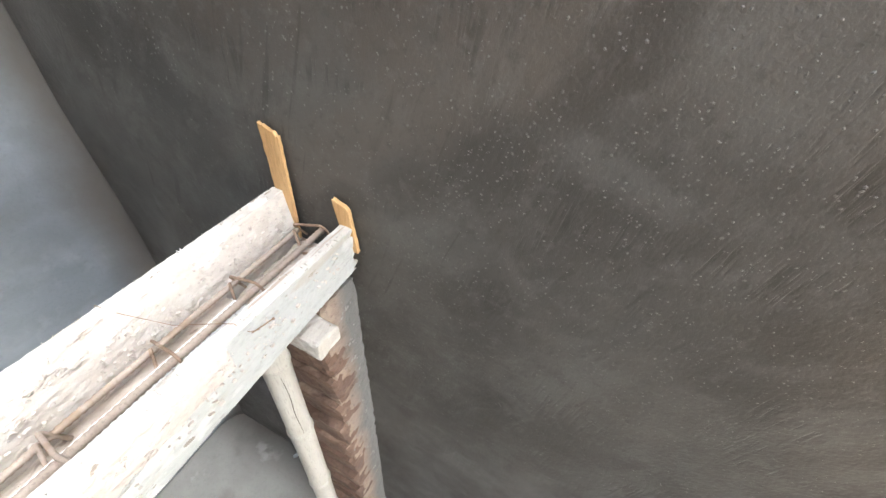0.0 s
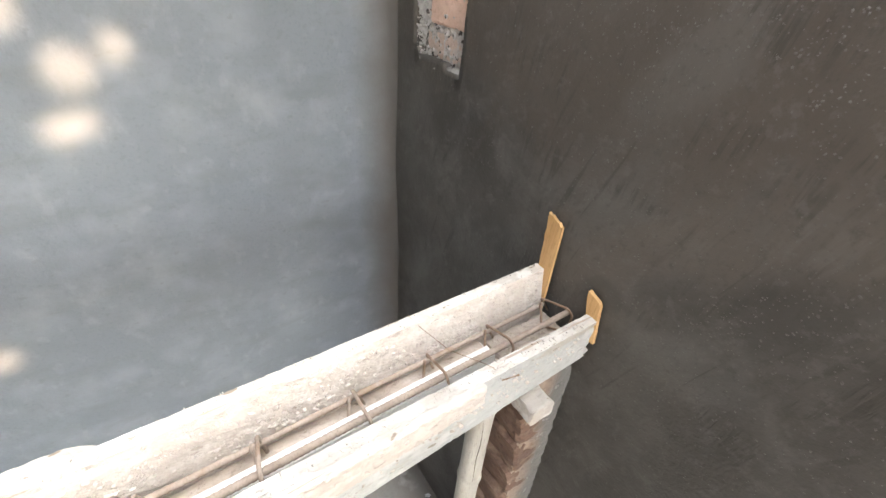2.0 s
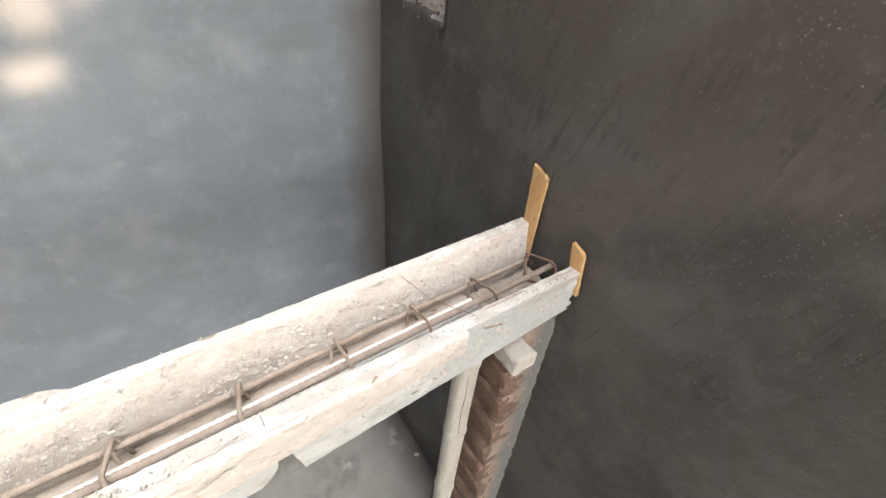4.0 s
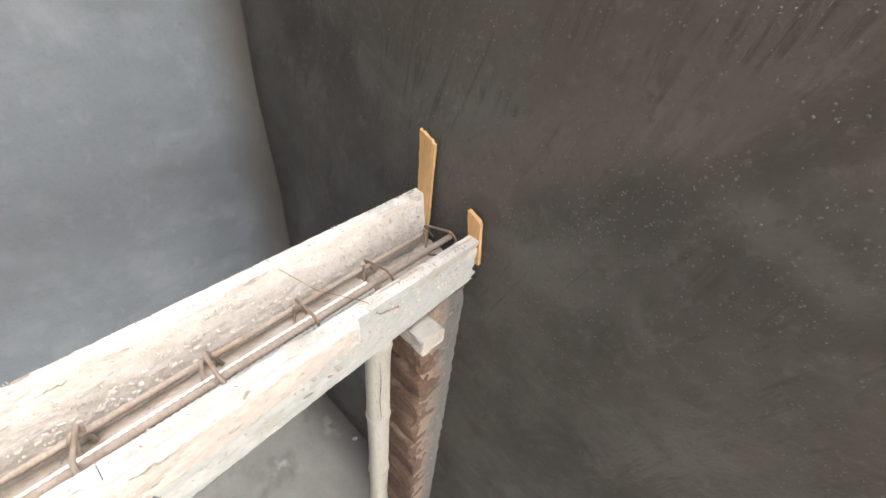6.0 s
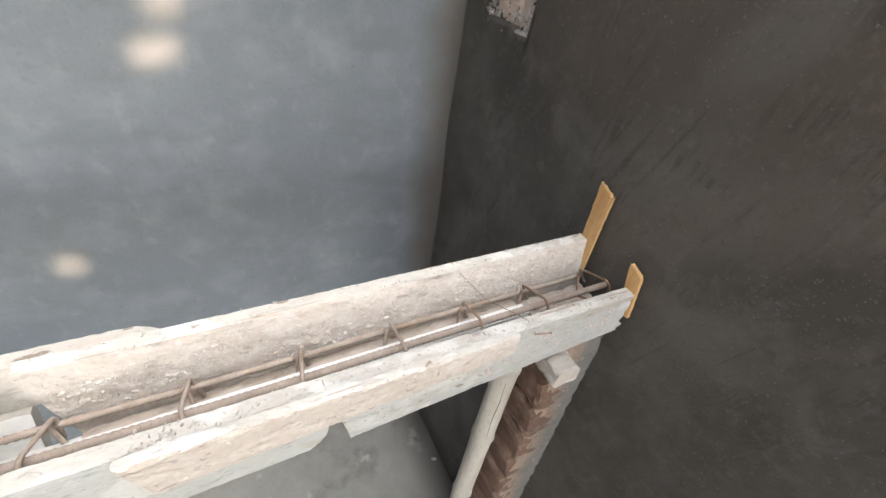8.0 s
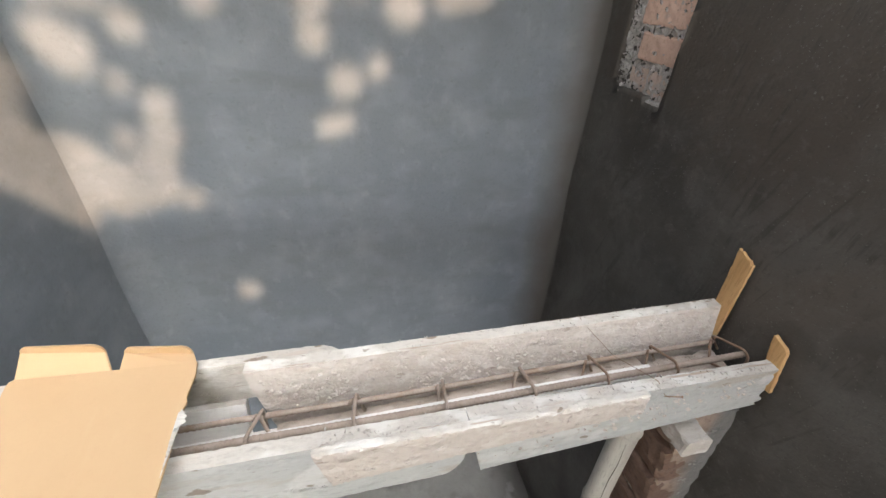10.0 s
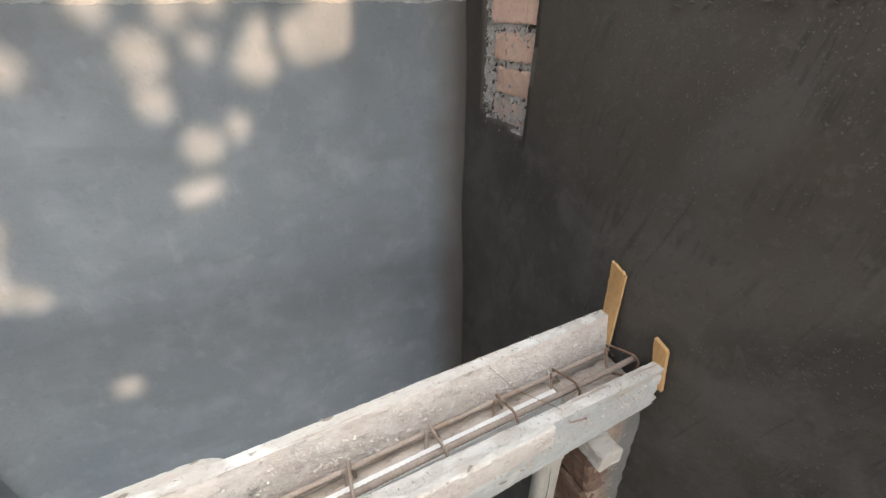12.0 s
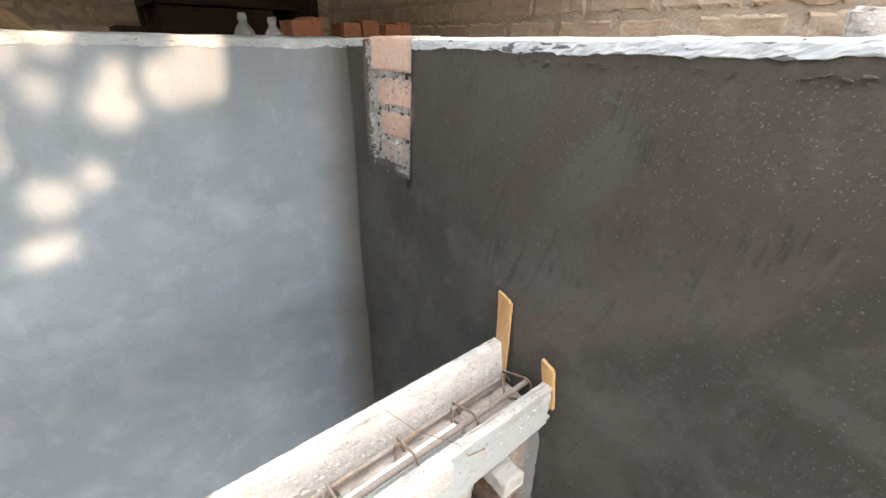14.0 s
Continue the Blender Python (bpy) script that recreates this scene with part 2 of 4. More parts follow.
# Tan of the rubble in the trough's end; on the side strip it paints shade.
M_BED = material("tan_mortar_and_shade", (0.38, 0.32, 0.27), (0.48, 0.415, 0.36), (0.8, 0.95), 14, 120, 0.8, 0.004, (1, 0.5, 1), pore=0.5, spec=0.2, skin=(50, 0.55, 0.4),
                 extra=[((0.52, 0.46, 0.41), 26, 0.58, 0.08, (1, 0.5, 1), 0.7), ((0.17, 0.13, 0.1), 60, 0.66, 0.04, (1, 0.5, 1), 0.7)])
# White of the trough's strip, raised further to stand in for bounced light.
M_SOFFIT = material("white_brightened_plank", (0.74, 0.725, 0.70), (0.82, 0.81, 0.79), (0.75, 0.95), 14, 160, 0.5, 0.002, (1, 0.25, 1), pore=0.4, spec=0.2)
M_DUSTY = material("dusty_steel", (0.28, 0.22, 0.18), (0.39, 0.32, 0.27), (0.7, 0.9), 40, 300, 0.5, 0.001, extra=[((0.26, 0.18, 0.13), 26, 0.58, 0.1, (1, 1, 1), 0.7)])
M_GREYWOOD = material("grey_limed_wood", (0.40, 0.41, 0.405), (0.50, 0.51, 0.505), (0.7, 0.9), 12, 160, 0.9, 0.0036, (1, 0.3, 1), pore=0.6, skin=(60, 0.61, 0.5),
                      extra=[((0.4, 0.36, 0.31), 26, 0.6, 0.08, (1, 0.2, 1), 0.7), ((0.59, 0.595, 0.585), 20, 0.56, 0.08, (1, 0.6, 1), 0.7), ((0.2, 0.16, 0.12), 55, 0.66, 0.03, (1, 0.4, 1), 0.8)])
M_STRIP = material("fresh_split_wood", (0.43, 0.26, 0.11), (0.55, 0.35, 0.165), (0.5, 0.7), 14, 120, 0.5, 0.002, (3, 3, 0.3))
M_BAMBOO = material("grey_bamboo", (0.44, 0.42, 0.375), (0.56, 0.54, 0.49), (0.5, 0.75), 9, 150, 0.35, 0.001, (2, 2, 0.25),
                    extra=[((0.4, 0.35, 0.29), 12, 0.62, 0.1, (1, 1, 0.3), 0.7)])
M_STEEL = material("rusted_steel", (0.2, 0.13, 0.088), (0.32, 0.22, 0.16), (0.6, 0.85), 40, 300, 0.5, 0.001, metal=0.15,
                   extra=[((0.52, 0.42, 0.34), 30, 0.55, 0.12, (1, 1, 1), 0.8)])
M_PIER = material("raw_brick", (0.105, 0.063, 0.046), (0.18, 0.115, 0.085), (0.75, 0.95), 10, 90, 0.8, 0.004,
                  extra=[((0.12, 0.07, 0.052), 9, 0.56, 0.1, (1, 1, 3)), ((0.34, 0.25, 0.19), 12, 0.6, 0.14, (1, 1, 2), 0.7)], shade_or_mortar=((0.20, 0.20, 0.195), 0.37, 0.05))
M_SMEAR = material("tan_mortar_smear", (0.27, 0.20, 0.155), (0.36, 0.28, 0.225), (0.8, 0.95), 12, 120, 0.9, 0.005,
                   extra=[((0.17, 0.11, 0.08), 9, 0.55, 0.1, (1, 1.5, 2.5), 0.7), ((0.08, 0.08, 0.08), 80, 0.66, 0.05, (1, 1, 1), 0.8)], shade_or_mortar=((0.145, 0.15, 0.15), 0.352, 0.05))
M_SLOTBRICK = material("salmon_brick", (0.59, 0.415, 0.325), (0.67, 0.49, 0.40), (0.75, 0.95), 16, 120, 0.5, 0.003,
                       extra=[((0.5, 0.42, 0.37), 14, 0.58, 0.08, (1, 1, 1), 0.7), ((0.06, 0.05, 0.045), 44, 0.71, 0.02, (1, 1, 1), 0.9)])
M_SMEARBRICK = material("mortar_smeared_brick", (0.44, 0.355, 0.305), (0.52, 0.42, 0.36), (0.75, 0.95), 18, 120, 0.8, 0.004,
                        extra=[((0.42, 0.40, 0.375), 17, 0.56, 0.07, (1, 1, 1), 0.9), ((0.05, 0.045, 0.04), 60, 0.66, 0.03, (1, 1, 1), 0.95)])
M_JOINT = material("rough_mortar", (0.37, 0.36, 0.345), (0.52, 0.51, 0.495), (0.8, 0.95), 30, 160, 1.0, 0.006,
                   extra=[((0.04, 0.036, 0.032), 70, 0.56, 0.05, (1, 1, 1), 0.95)])
M_GRIT = material("cement_grit", (0.2, 0.195, 0.185), (0.3, 0.29, 0.28), (0.6, 0.9), 24, 200, 1.0, 0.006,
                  extra=[((0.27, 0.2, 0.16), 9, 0.6, 0.12, (1, 1, 1)), ((0.08, 0.08, 0.08), 70, 0.64, 0.06, (1, 1, 1))])
M_SAND = material("pale_sand", (0.065, 0.061, 0.055), (0.112, 0.107, 0.1), (0.3, 0.48), 60, 200, 0.1, 0.0005, pore=0.2)
M_OLDBRICK = material("old_buff_brick", (0.34, 0.245, 0.165), (0.46, 0.35, 0.25), (0.8, 0.95), 7, 80, 0.8, 0.005,
                      extra=[((0.22, 0.15, 0.1), 9, 0.56, 0.12, (1, 1, 1)), ((0.58, 0.48, 0.37), 13, 0.64, 0.1, (1, 1, 1))])
M_OLDJOINT = material("old_brown_mortar", (0.30, 0.23, 0.165), (0.42, 0.335, 0.25), (0.85, 0.95), 14, 110, 0.8, 0.005)
M_REDBRICK = material("red_brick", (0.19, 0.073, 0.036), (0.29, 0.115, 0.058), (0.75, 0.95), 14, 100, 0.6, 0.003)
M_CARD = material("cardboard", (0.51, 0.345, 0.197), (0.55, 0.38, 0.222), (0.7, 0.85), 5, 180, 0.12, 0.0008, (1, 1, 1), pore=0.08,
                  extra=[((0.57, 0.42, 0.25), 5, 0.58, 0.2, (0.6, 5, 1), 0.6)])
M_SOIL = material("trodden_soil", (0.16, 0.125, 0.09), (0.24, 0.19, 0.14), (0.85, 0.97), 4, 60, 0.9, 0.01)
M_TURF = material("worn_turf", (0.05, 0.055, 0.035), (0.085, 0.085, 0.06), (0.9, 0.98), 1.2, 40, 0.9, 0.02)
M_DARKBRICK = material("dark_brown_brick", (0.15, 0.108, 0.075), (0.22, 0.165, 0.12), (0.85, 0.95), 4, 40, 0.8, 0.006)
M_STORE = material("brown_store_brick", (0.22, 0.155, 0.1), (0.32, 0.235, 0.155), (0.85, 0.95), 6, 60, 0.7, 0.005, extra=[((0.13, 0.09, 0.06), 5, 0.56, 0.12, (1, 1, 1), 0.7)])
M_SOOT = material("dark_painted_wood", (0.014, 0.009, 0.007), (0.03, 0.019, 0.014), (0.85, 0.95), 12, 110, 0.4, 0.002, (1, 0.3, 1), spec=0.05)
M_POST = material("weathered_post", (0.2, 0.135, 0.085), (0.32, 0.22, 0.14), (0.7, 0.9), 12, 120, 0.5, 0.002, (2, 2, 0.2))
M_CANE = material("woven_cane", (0.26, 0.165, 0.085), (0.34, 0.225, 0.12), (0.5, 0.75), 30, 200, 0.5, 0.002)
M_LEAF = material("leaf", (0.05, 0.09, 0.03), (0.09, 0.14, 0.05), (0.4, 0.6), 10, 80, 0.2, 0.001)
M_BARK = material("bark", (0.12, 0.09, 0.065), (0.2, 0.155, 0.11), (0.85, 0.95), 9, 70, 0.9, 0.01, (2, 2, 0.4))
M_PET = clear_plastic("clear_plastic")


# ---- building helpers ----
def wob(p, s, seed=0.0):
    return noise.noise(Vector((p[0] * s + seed, p[1] * s - seed * 0.7, p[2] * s + seed * 1.3)))


def mesh_of(bm, name, mat, smooth=False):
    bmesh.ops.recalc_face_normals(bm, faces=bm.faces[:])
    me = bpy.data.meshes.new(name)
    bm.to_mesh(me)
    bm.free()
    for mm in (mat if isinstance(mat, (list, tuple)) else [mat]):
        me.materials.append(mm)
    if isinstance(mat, (list, tuple)) and len(mat) == 2:
        for p in me.polygons:
            p.material_index = 1 if p.normal.z > 0.6 else 0
    if smooth:
        me.polygons.foreach_set("use_smooth", [True] * len(me.polygons))
    return me


def part(name, bm, mat, parent, label="", smooth=False):
    ob = new(name, mesh_of(bm, name, mat, smooth))
    ob.parent = parent
    ob.matrix_parent_inverse = parent.matrix_basis.inverted()
    return tagged(ob, label)


def thing(name, label, category, at=(0, 0, 0), group="", kind=""):
    ob = new(name)
    ob.empty_display_size = 0.05
    ob.location = at
    return tagged(ob, label, category, group, kind)


def solid(name, bm, mat, label, category, kind="", group="", smooth=False):
    return tagged(new(name, mesh_of(bm, name, mat, smooth)), label, category, group, kind)


def grid_box(lo, hi, step, jag=0.0, s=30.0, seed=0.0, warp=None):
    """A box whose faces are cut into cells of about step, roughened by jag, then passed through warp."""
    n = [max(1, min(230, int(round((hi[i] - lo[i]) / step)))) for i in range(3)]
    bm, seen = bmesh.new(), {}

    def v(i, j, k):
        key = (i, j, k)
        if key not in seen:
            p = [lo[a] + (hi[a] - lo[a]) * key[a] / n[a] for a in range(3)]
            q = list(p)
            if jag:
                for a in range(3):
                    side = -1 if key[a] == 0 else 1 if key[a] == n[a] else 0
                    edge = sum(1 for c in range(3) if key[c] in (0, n[c]))
                    if side:
                        q[a] += jag * wob(p, s, seed + a * 3.1) - side * jag * (0.55 if edge > 1 else 0)
                    if edge > 1 and side:
                        q[a] -= side * jag * max(0.0, wob(p, s * 2.3, seed + 9)) * 1.6
            if warp:
                q = warp(*q)
            seen[key] = bm.verts.new(q)
        return seen[key]

    for a in range(3):
        b, c = (a + 1) % 3, (a + 2) % 3
        for side in (0, n[a]):
            for i in range(n[b]):
                for j in range(n[c]):
                    ids = []
                    for di, dj in ((0, 0), (1, 0), (1, 1), (0, 1)):
                        key = [0, 0, 0]
                        key[a], key[b], key[c] = side, i + di, j + dj
                        ids.append(v(*key))
                    bm.faces.new(ids if side else ids[::-1])
    return bm


def board(y0, y1, x0, x1, z0, z1, dx=(0, 0), dz=(0, 0), dzb=None, jag=0.0006, seed=0.0, round_ends=0.0, step=0.012, slant=(0, 0), broken=0.0, low_only=False, lean=(0, 0)):
    """A plank along y, whose ends are shifted by dx and dz (dzb: the lower edge's own shift; lean: how far its foot stands out at either end)."""
    dzb = dzb or dz

    def warp(x, y, z):
        f = (y - y0) / (y1 - y0)
        top = (z - z0) / (z1 - z0)
        lift = (dz[0] * (1 - f) + dz[1] * f) * top + (dzb[0] * (1 - f) + dzb[1] * f) * (1 - top)
        yy = y
        if round_ends:
            e = max(0.0, (1 - 2 * top if low_only else abs(2 * top - 1)) - 0.35) / 0.65
            if f > 0.5:
                yy -= round_ends * e * e * max(0, 1 - (y1 - y) / 0.08)
            else:
                yy += round_ends * e * e * max(0, 1 - (y - y0) / 0.08)
        yy += slant[0] * (1 - top) * max(0, 1 - f * 8) + slant[1] * (1 - top) * max(0, f * 8 - 7)
        if broken:
            yy += broken * (noise.noise(Vector((seed, x * 30, z * 55))) + 0.5 * noise.noise(Vector((seed, x * 90, z * 160))) - 0.2) * max(0, f * 20 - 19)
        return (x + dx[0] * (1 - f) + dx[1] * f + (lean[0] * (1 - f) + lean[1] * f) * (1 - top), yy, z + lift)
    return grid_box((x0, y0, z0), (x1, y1, z1), step, jag, 110, seed, warp)


def tube(points, radius, seg=8, bm=None, rings=None):
    """A round rod along points; rings: a list of radii, one a point."""
    bm = bm or bmesh.new()
    pts = [Vector(p) for p in points]
    last, up = None, None
    for i, p in enumerate(pts):
        d = (pts[min(i + 1, len(pts) - 1)] - pts[max(i - 1, 0)]).normalized()
        if up is None:
            up = d.orthogonal().normalized()
        up = (up - d * up.dot(d)).normalized()
        side = d.cross(up)
        r = rings[i] if rings else radius
        ring = [bm.verts.new(p + (up * math.cos(2 * math.pi * k / seg) + side * math.sin(2 * math.pi * k / seg)) * r) for k in range(seg)]
        if last:
            for k in range(seg):
                bm.faces.new((last[k], last[(k + 1) % seg], ring[(k + 1) % seg], ring[k]))
        else:
            bm.faces.new(ring[::-1])
        last = ring
    bm.faces.new(last)
    return bm


def rounded(points, r=0.012, steps=4):
    """The polyline with its corners bent round."""
    pts = [Vector(p) for p in points]
    out = [pts[0]]
    for a, b, c in zip(pts, pts[1:], pts[2:]):
        r1 = min(r, (b - a).length * 0.45, (c - b).length * 0.45)
        p, q = b + (a - b).normalized() * r1, b + (c - b).normalized() * r1
        for k in range(steps + 1):
            f = k / steps
            out.append(p.lerp(b, f).lerp(b.lerp(q, f), f))
    out.append(pts[-1])
    return out


def lathe(profile, seg=20):
    """A turned body about z from (radius, height) pairs."""
    bm, last = bmesh.new(), None
    for r, h in profile:
        ring = [bm.verts.new((r * math.cos(2 * math.pi * k / seg), r * math.sin(2 * math.pi * k / seg), h)) for k in range(seg)]
        if last:
            for k in range(seg):
                bm.faces.new((last[k], last[(k + 1) % seg], ring[(k + 1) % seg], ring[k]))
        last = ring
    return bm


def blobs(places, sizes, flat, rng, bm=None):
    """Small uneven lumps at the places, flattened along the axis flat."""
    verts, faces = [], []
    base = [(0, 0, 1), (0.9, 0, 0.1), (0.28, 0.86, -0.1), (-0.73, 0.53, 0.1), (-0.73, -0.53, -0.1), (0.28, -0.86, 0.1), (0, 0, -1)]
    tri = [(0, 1, 2), (0, 2, 3), (0, 3, 4), (0, 4, 5), (0, 5, 1), (6, 2, 1), (6, 3, 2), (6, 4, 3), (6, 5, 4), (6, 1, 5)]
    for p, s in zip(places, sizes):
        o = len(verts)
        turn = rng.random() * 6.3
        long = 0.7 + rng.random() * 0.9
        for b in base:
            x, y = b[0] * long, b[1]
            u, w, d = x * math.cos(turn) - y * math.sin(turn), x * math.sin(turn) + y * math.cos(turn), b[2] * 0.45
            k = s * (0.8 + 0.4 * rng.random())
            q = (u * k, w * k, d * k) if flat == "z" else (d * k, u * k, w * k) if flat == "x" else (u * k, d * k, w * k)
            verts.append((p[0] + q[0], p[1] + q[1], p[2] + q[2]))
        faces += [tuple(o + i for i in t) for t in tri]
    bm = bm or bmesh.new()
    vs = [bm.verts.new(v) for v in verts]
    for f in faces:
        bm.faces.new([vs[i] for i in f])
    return bm


def flakes(places, sizes, flat, rng):
    """Thin angular plates at the places, their broad side across the axis flat."""
    bm = bmesh.new()
    for p, s in zip(places, sizes):
        n, turn, long = rng.randint(4, 7), rng.gauss(0, 0.3), 0.18 + rng.random() * 0.28
        tilt, h = rng.uniform(-0.55, 0.05), 0.0018 + s * rng.uniform(0.25, 0.7)
        lo, hi = [], []
        for k in range(n):
            a = 2 * math.pi * k / n + rng.uniform(-0.35, 0.35)
            q = s * rng.uniform(0.35, 1.2)
            x, y = q * math.cos(a), q * math.sin(a) * long
            u, w = x * math.cos(turn) - y * math.sin(turn), x * math.sin(turn) + y * math.cos(turn)
            for store, d in ((lo, -0.0012), (hi, h + tilt * w)):
                f = 0.95 if store is lo else 0.85
                c = (d, u * f, w * f) if flat == "x" else (u * f, w * f, d) if flat == "z" else (u * f, -d, w * f)
                store.append(bm.verts.new((p[0] + c[0], p[1] + c[1], p[2] + c[2])))
        bm.faces.new(hi)
        for k in range(n):
            bm.faces.new((lo[k], lo[(k + 1) % n], hi[(k + 1) % n], hi[k]))
    return bm


# ---- the pit ----
XW, YN, YS, XE = -1.035, 0.43, -0.985, 2.0
TOP = 2.229
GROUND = 2.09
SLOT = (-0.890, -0.677, 1.897)

# Runs on unseen to x 3.4 to bounce light onto the walls.
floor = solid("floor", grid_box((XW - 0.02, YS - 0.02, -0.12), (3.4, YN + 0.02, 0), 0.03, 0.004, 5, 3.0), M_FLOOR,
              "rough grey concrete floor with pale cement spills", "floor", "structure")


def slot_edges(z):
    """Left and right edge of the chase at a height."""
    return (SLOT[0] + 0.006 * noise.noise(Vector((3.1, 0, z * 22))) + (0.012 if z < SLOT[2] + 0.03 else 0),
            SLOT[1] + 0.004 * noise.noise(Vector((7.7, 0, z * 18))) - 0.045 * max(0, 2.2 - z))


def sheet(u0, u1, z0, z1, step, place, thick, keep=None):
    """A plaster coat: a front skin of small cells bulged by place(u, z), with its rims closed to the depth thick."""
    nu, nz = int((u1 - u0) / step), int((z1 - z0) / step)
    us = [u0 + (u1 - u0) * i / nu for i in range(nu + 1)]
    zs = [z0 + (z1 - z0) * j / nz for j in range(nz + 1)]
    bm = bmesh.new()
    front, back = {}, {}

    def fv(i, j, d, store):
        if (i, j) not in store:
            store[i, j] = bm.verts.new(place(us[i], zs[j], d))
        return store[i, j]
    cells = {(i, j) for i in range(nu) for j in range(nz) if keep is None or keep((us[i] + us[i + 1]) / 2, (zs[j] + zs[j + 1]) / 2)}
    for i, j in cells:
        bm.faces.new((fv(i, j, 0, front), fv(i + 1, j, 0, front), fv(i + 1, j + 1, 0, front), fv(i, j + 1, 0, front)))
        for di, dj, a, b in ((-1, 0, (i, j), (i, j + 1)), (1, 0, (i + 1, j), (i + 1, j + 1)), (0, -1, (i, j), (i + 1, j)), (0, 1, (i, j + 1), (i + 1, j + 1))):
            if (i + di, j + dj) not in cells:
                bm.faces.new((fv(*a, 0, front), fv(*b, 0, front), fv(*b, thick, back), fv(*a, thick, back)))
    return bm


def north_place(u, z, d):
    wave = 0.006 * noise.noise(Vector((u * 2.2, 4.0, z * 2.2))) + 0.0016 * noise.noise(Vector((u * 9, 1.0, z * 5)))
    # snap cells near the chase to its edge
    if SLOT[2] - 0.02 < z < TOP + 0.05:
        for e in slot_edges(z):
            if abs(u - e) < 0.011:
                u = e
    return (u, YN + wave + d * (1 + 0.25 * noise.noise(Vector((u * 60, 0, z * 60)))), z + (0.006 * noise.noise(Vector((u * 11, 2, 0))) if z > TOP - 0.02 else 0))


def in_north(u, z):
    lo, hi = slot_edges(z)
    return not (lo < u < hi and z > SLOT[2] + 0.030 * max(0.0, (hi - u) / (hi - lo)) + 0.012 * noise.noise(Vector((u * 40, 5, 0))))


wall_n = thing("wall_north", "dark damp cement-plastered pit wall with trowel marks", "wall", (0, YN, 0), kind="structure")
part("plaster_coat", sheet(XW - 0.03, XE + 0.05, 0.0, TOP - 0.012, 0.013, north_place, 0.036, in_north), M_DAMP, wall_n, smooth=True)
part("core", grid_box((XW - 0.27, YN + 0.036, -0.1), (XE + 0.3, YN + 0.2, TOP - 0.012), 0.1), M_JOINT, wall_n)


def west_place(u, z, d):
    wave = 0.006 * noise.noise(Vector((8.0, u * 2.0, z * 2.0))) + 0.0012 * noise.noise(Vector((2.0, u * 8, z * 8)))
    r = 0.13
    x, y = XW + wave, u
    gap = YN + 0.004 - u
    if gap < r:
        f = max(0.0, min(1.0, 1 - gap / r))
        a = f * math.pi / 2
        x = XW + wave * (1 - f) + r * 0.5 * (1 - math.cos(a))
        y = YN + 0.004 - r + r * math.sin(a)
    gap = u - (YS - 0.004)
    if gap < r:
        f = max(0.0, min(1.0, 1 - gap / r))
        a = f * math.pi / 2
        x += r * 0.6 * (1 - math.cos(a))
        y = YS - 0.004 + r - r * math.sin(a)
    return (x - d, y, z)


wall_w = thing("wall_west", "grey cement-plastered pit wall dappled by sunlight", "wall", (XW, 0, 0), kind="structure")
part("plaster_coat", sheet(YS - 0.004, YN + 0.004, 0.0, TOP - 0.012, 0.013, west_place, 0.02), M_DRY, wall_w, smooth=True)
part("core", grid_box((XW - 0.24, YS - 0.24, -0.1), (XW - 0.02, YN + 0.03, TOP - 0.012), 0.1), M_JOINT, wall_w)


def south_place(u, z, d):
    return (u, YS + 0.006 * noise.noise(Vector((u * 2, 9, z * 2))) - d, z)


wall_s = thing("wall_south", "grey cement-plastered pit wall half in sunlight", "wall", (0, YS, 0), kind="structure")
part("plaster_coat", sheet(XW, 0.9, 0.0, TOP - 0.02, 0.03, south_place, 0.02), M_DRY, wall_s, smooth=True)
part("core", grid_box((XW - 0.02, YS - 0.24, -0.1), (0.9, YS - 0.02, TOP - 0.02), 0.1), M_JOINT, wall_s)

# pale rough mortar along the wall heads
rng = random.Random(5)


def rim(u0, u1, place, wide, seed, low, proud=0.0028):
    """A rough mortar ridge: its lower lip wanders, its crest is lumpy."""
    bm = bmesh.new()
    n = int((u1 - u0) / 0.006)
    rows = []
    for i in range(n + 1):
        u = u0 + (u1 - u0) * i / n
        lip = low + 0.008 * noise.noise(Vector((u * 5, seed, 0))) + 0.006 * noise.noise(Vector((u * 15, seed, 2))) + 0.004 * noise.noise(Vector((u * 60, seed, 4)))
        crest = TOP + 0.002 * noise.noise(Vector((u * 13, seed, 7))) + 0.006 * max(0, noise.noise(Vector((u * 38, seed, 9)))) ** 1.5
        row = []
        for k in range(11):
            f = k / 10
            if f < 0.65:
                g = f / 0.65
                z = lip + (crest - 0.006 - lip) * g
                out = -proud + proud * 0.7 * g * g
            else:
                g = (f - 0.65) / 0.35
                z = crest - 0.006 + 0.006 * math.sin(g * math.pi * 0.5)
                out = -0.0005 + (wide + 0.0005) * g * g
            if k == 0:
                out += 0.007
            rag = 0.0009 * noise.noise(Vector((u * 26, z * 150, seed))) + 0.0018 * noise.noise(Vector((u * 90, z * 260, seed)))
            row.append(bm.verts.new(place(u, z + rag * 0.6, out + rag)))
        rows.append(row)
    for a, b in zip(rows, rows[1:]):
        for k in range(10):
            bm.faces.new((a[k], b[k], b[k + 1], a[k + 1]))
    return bm


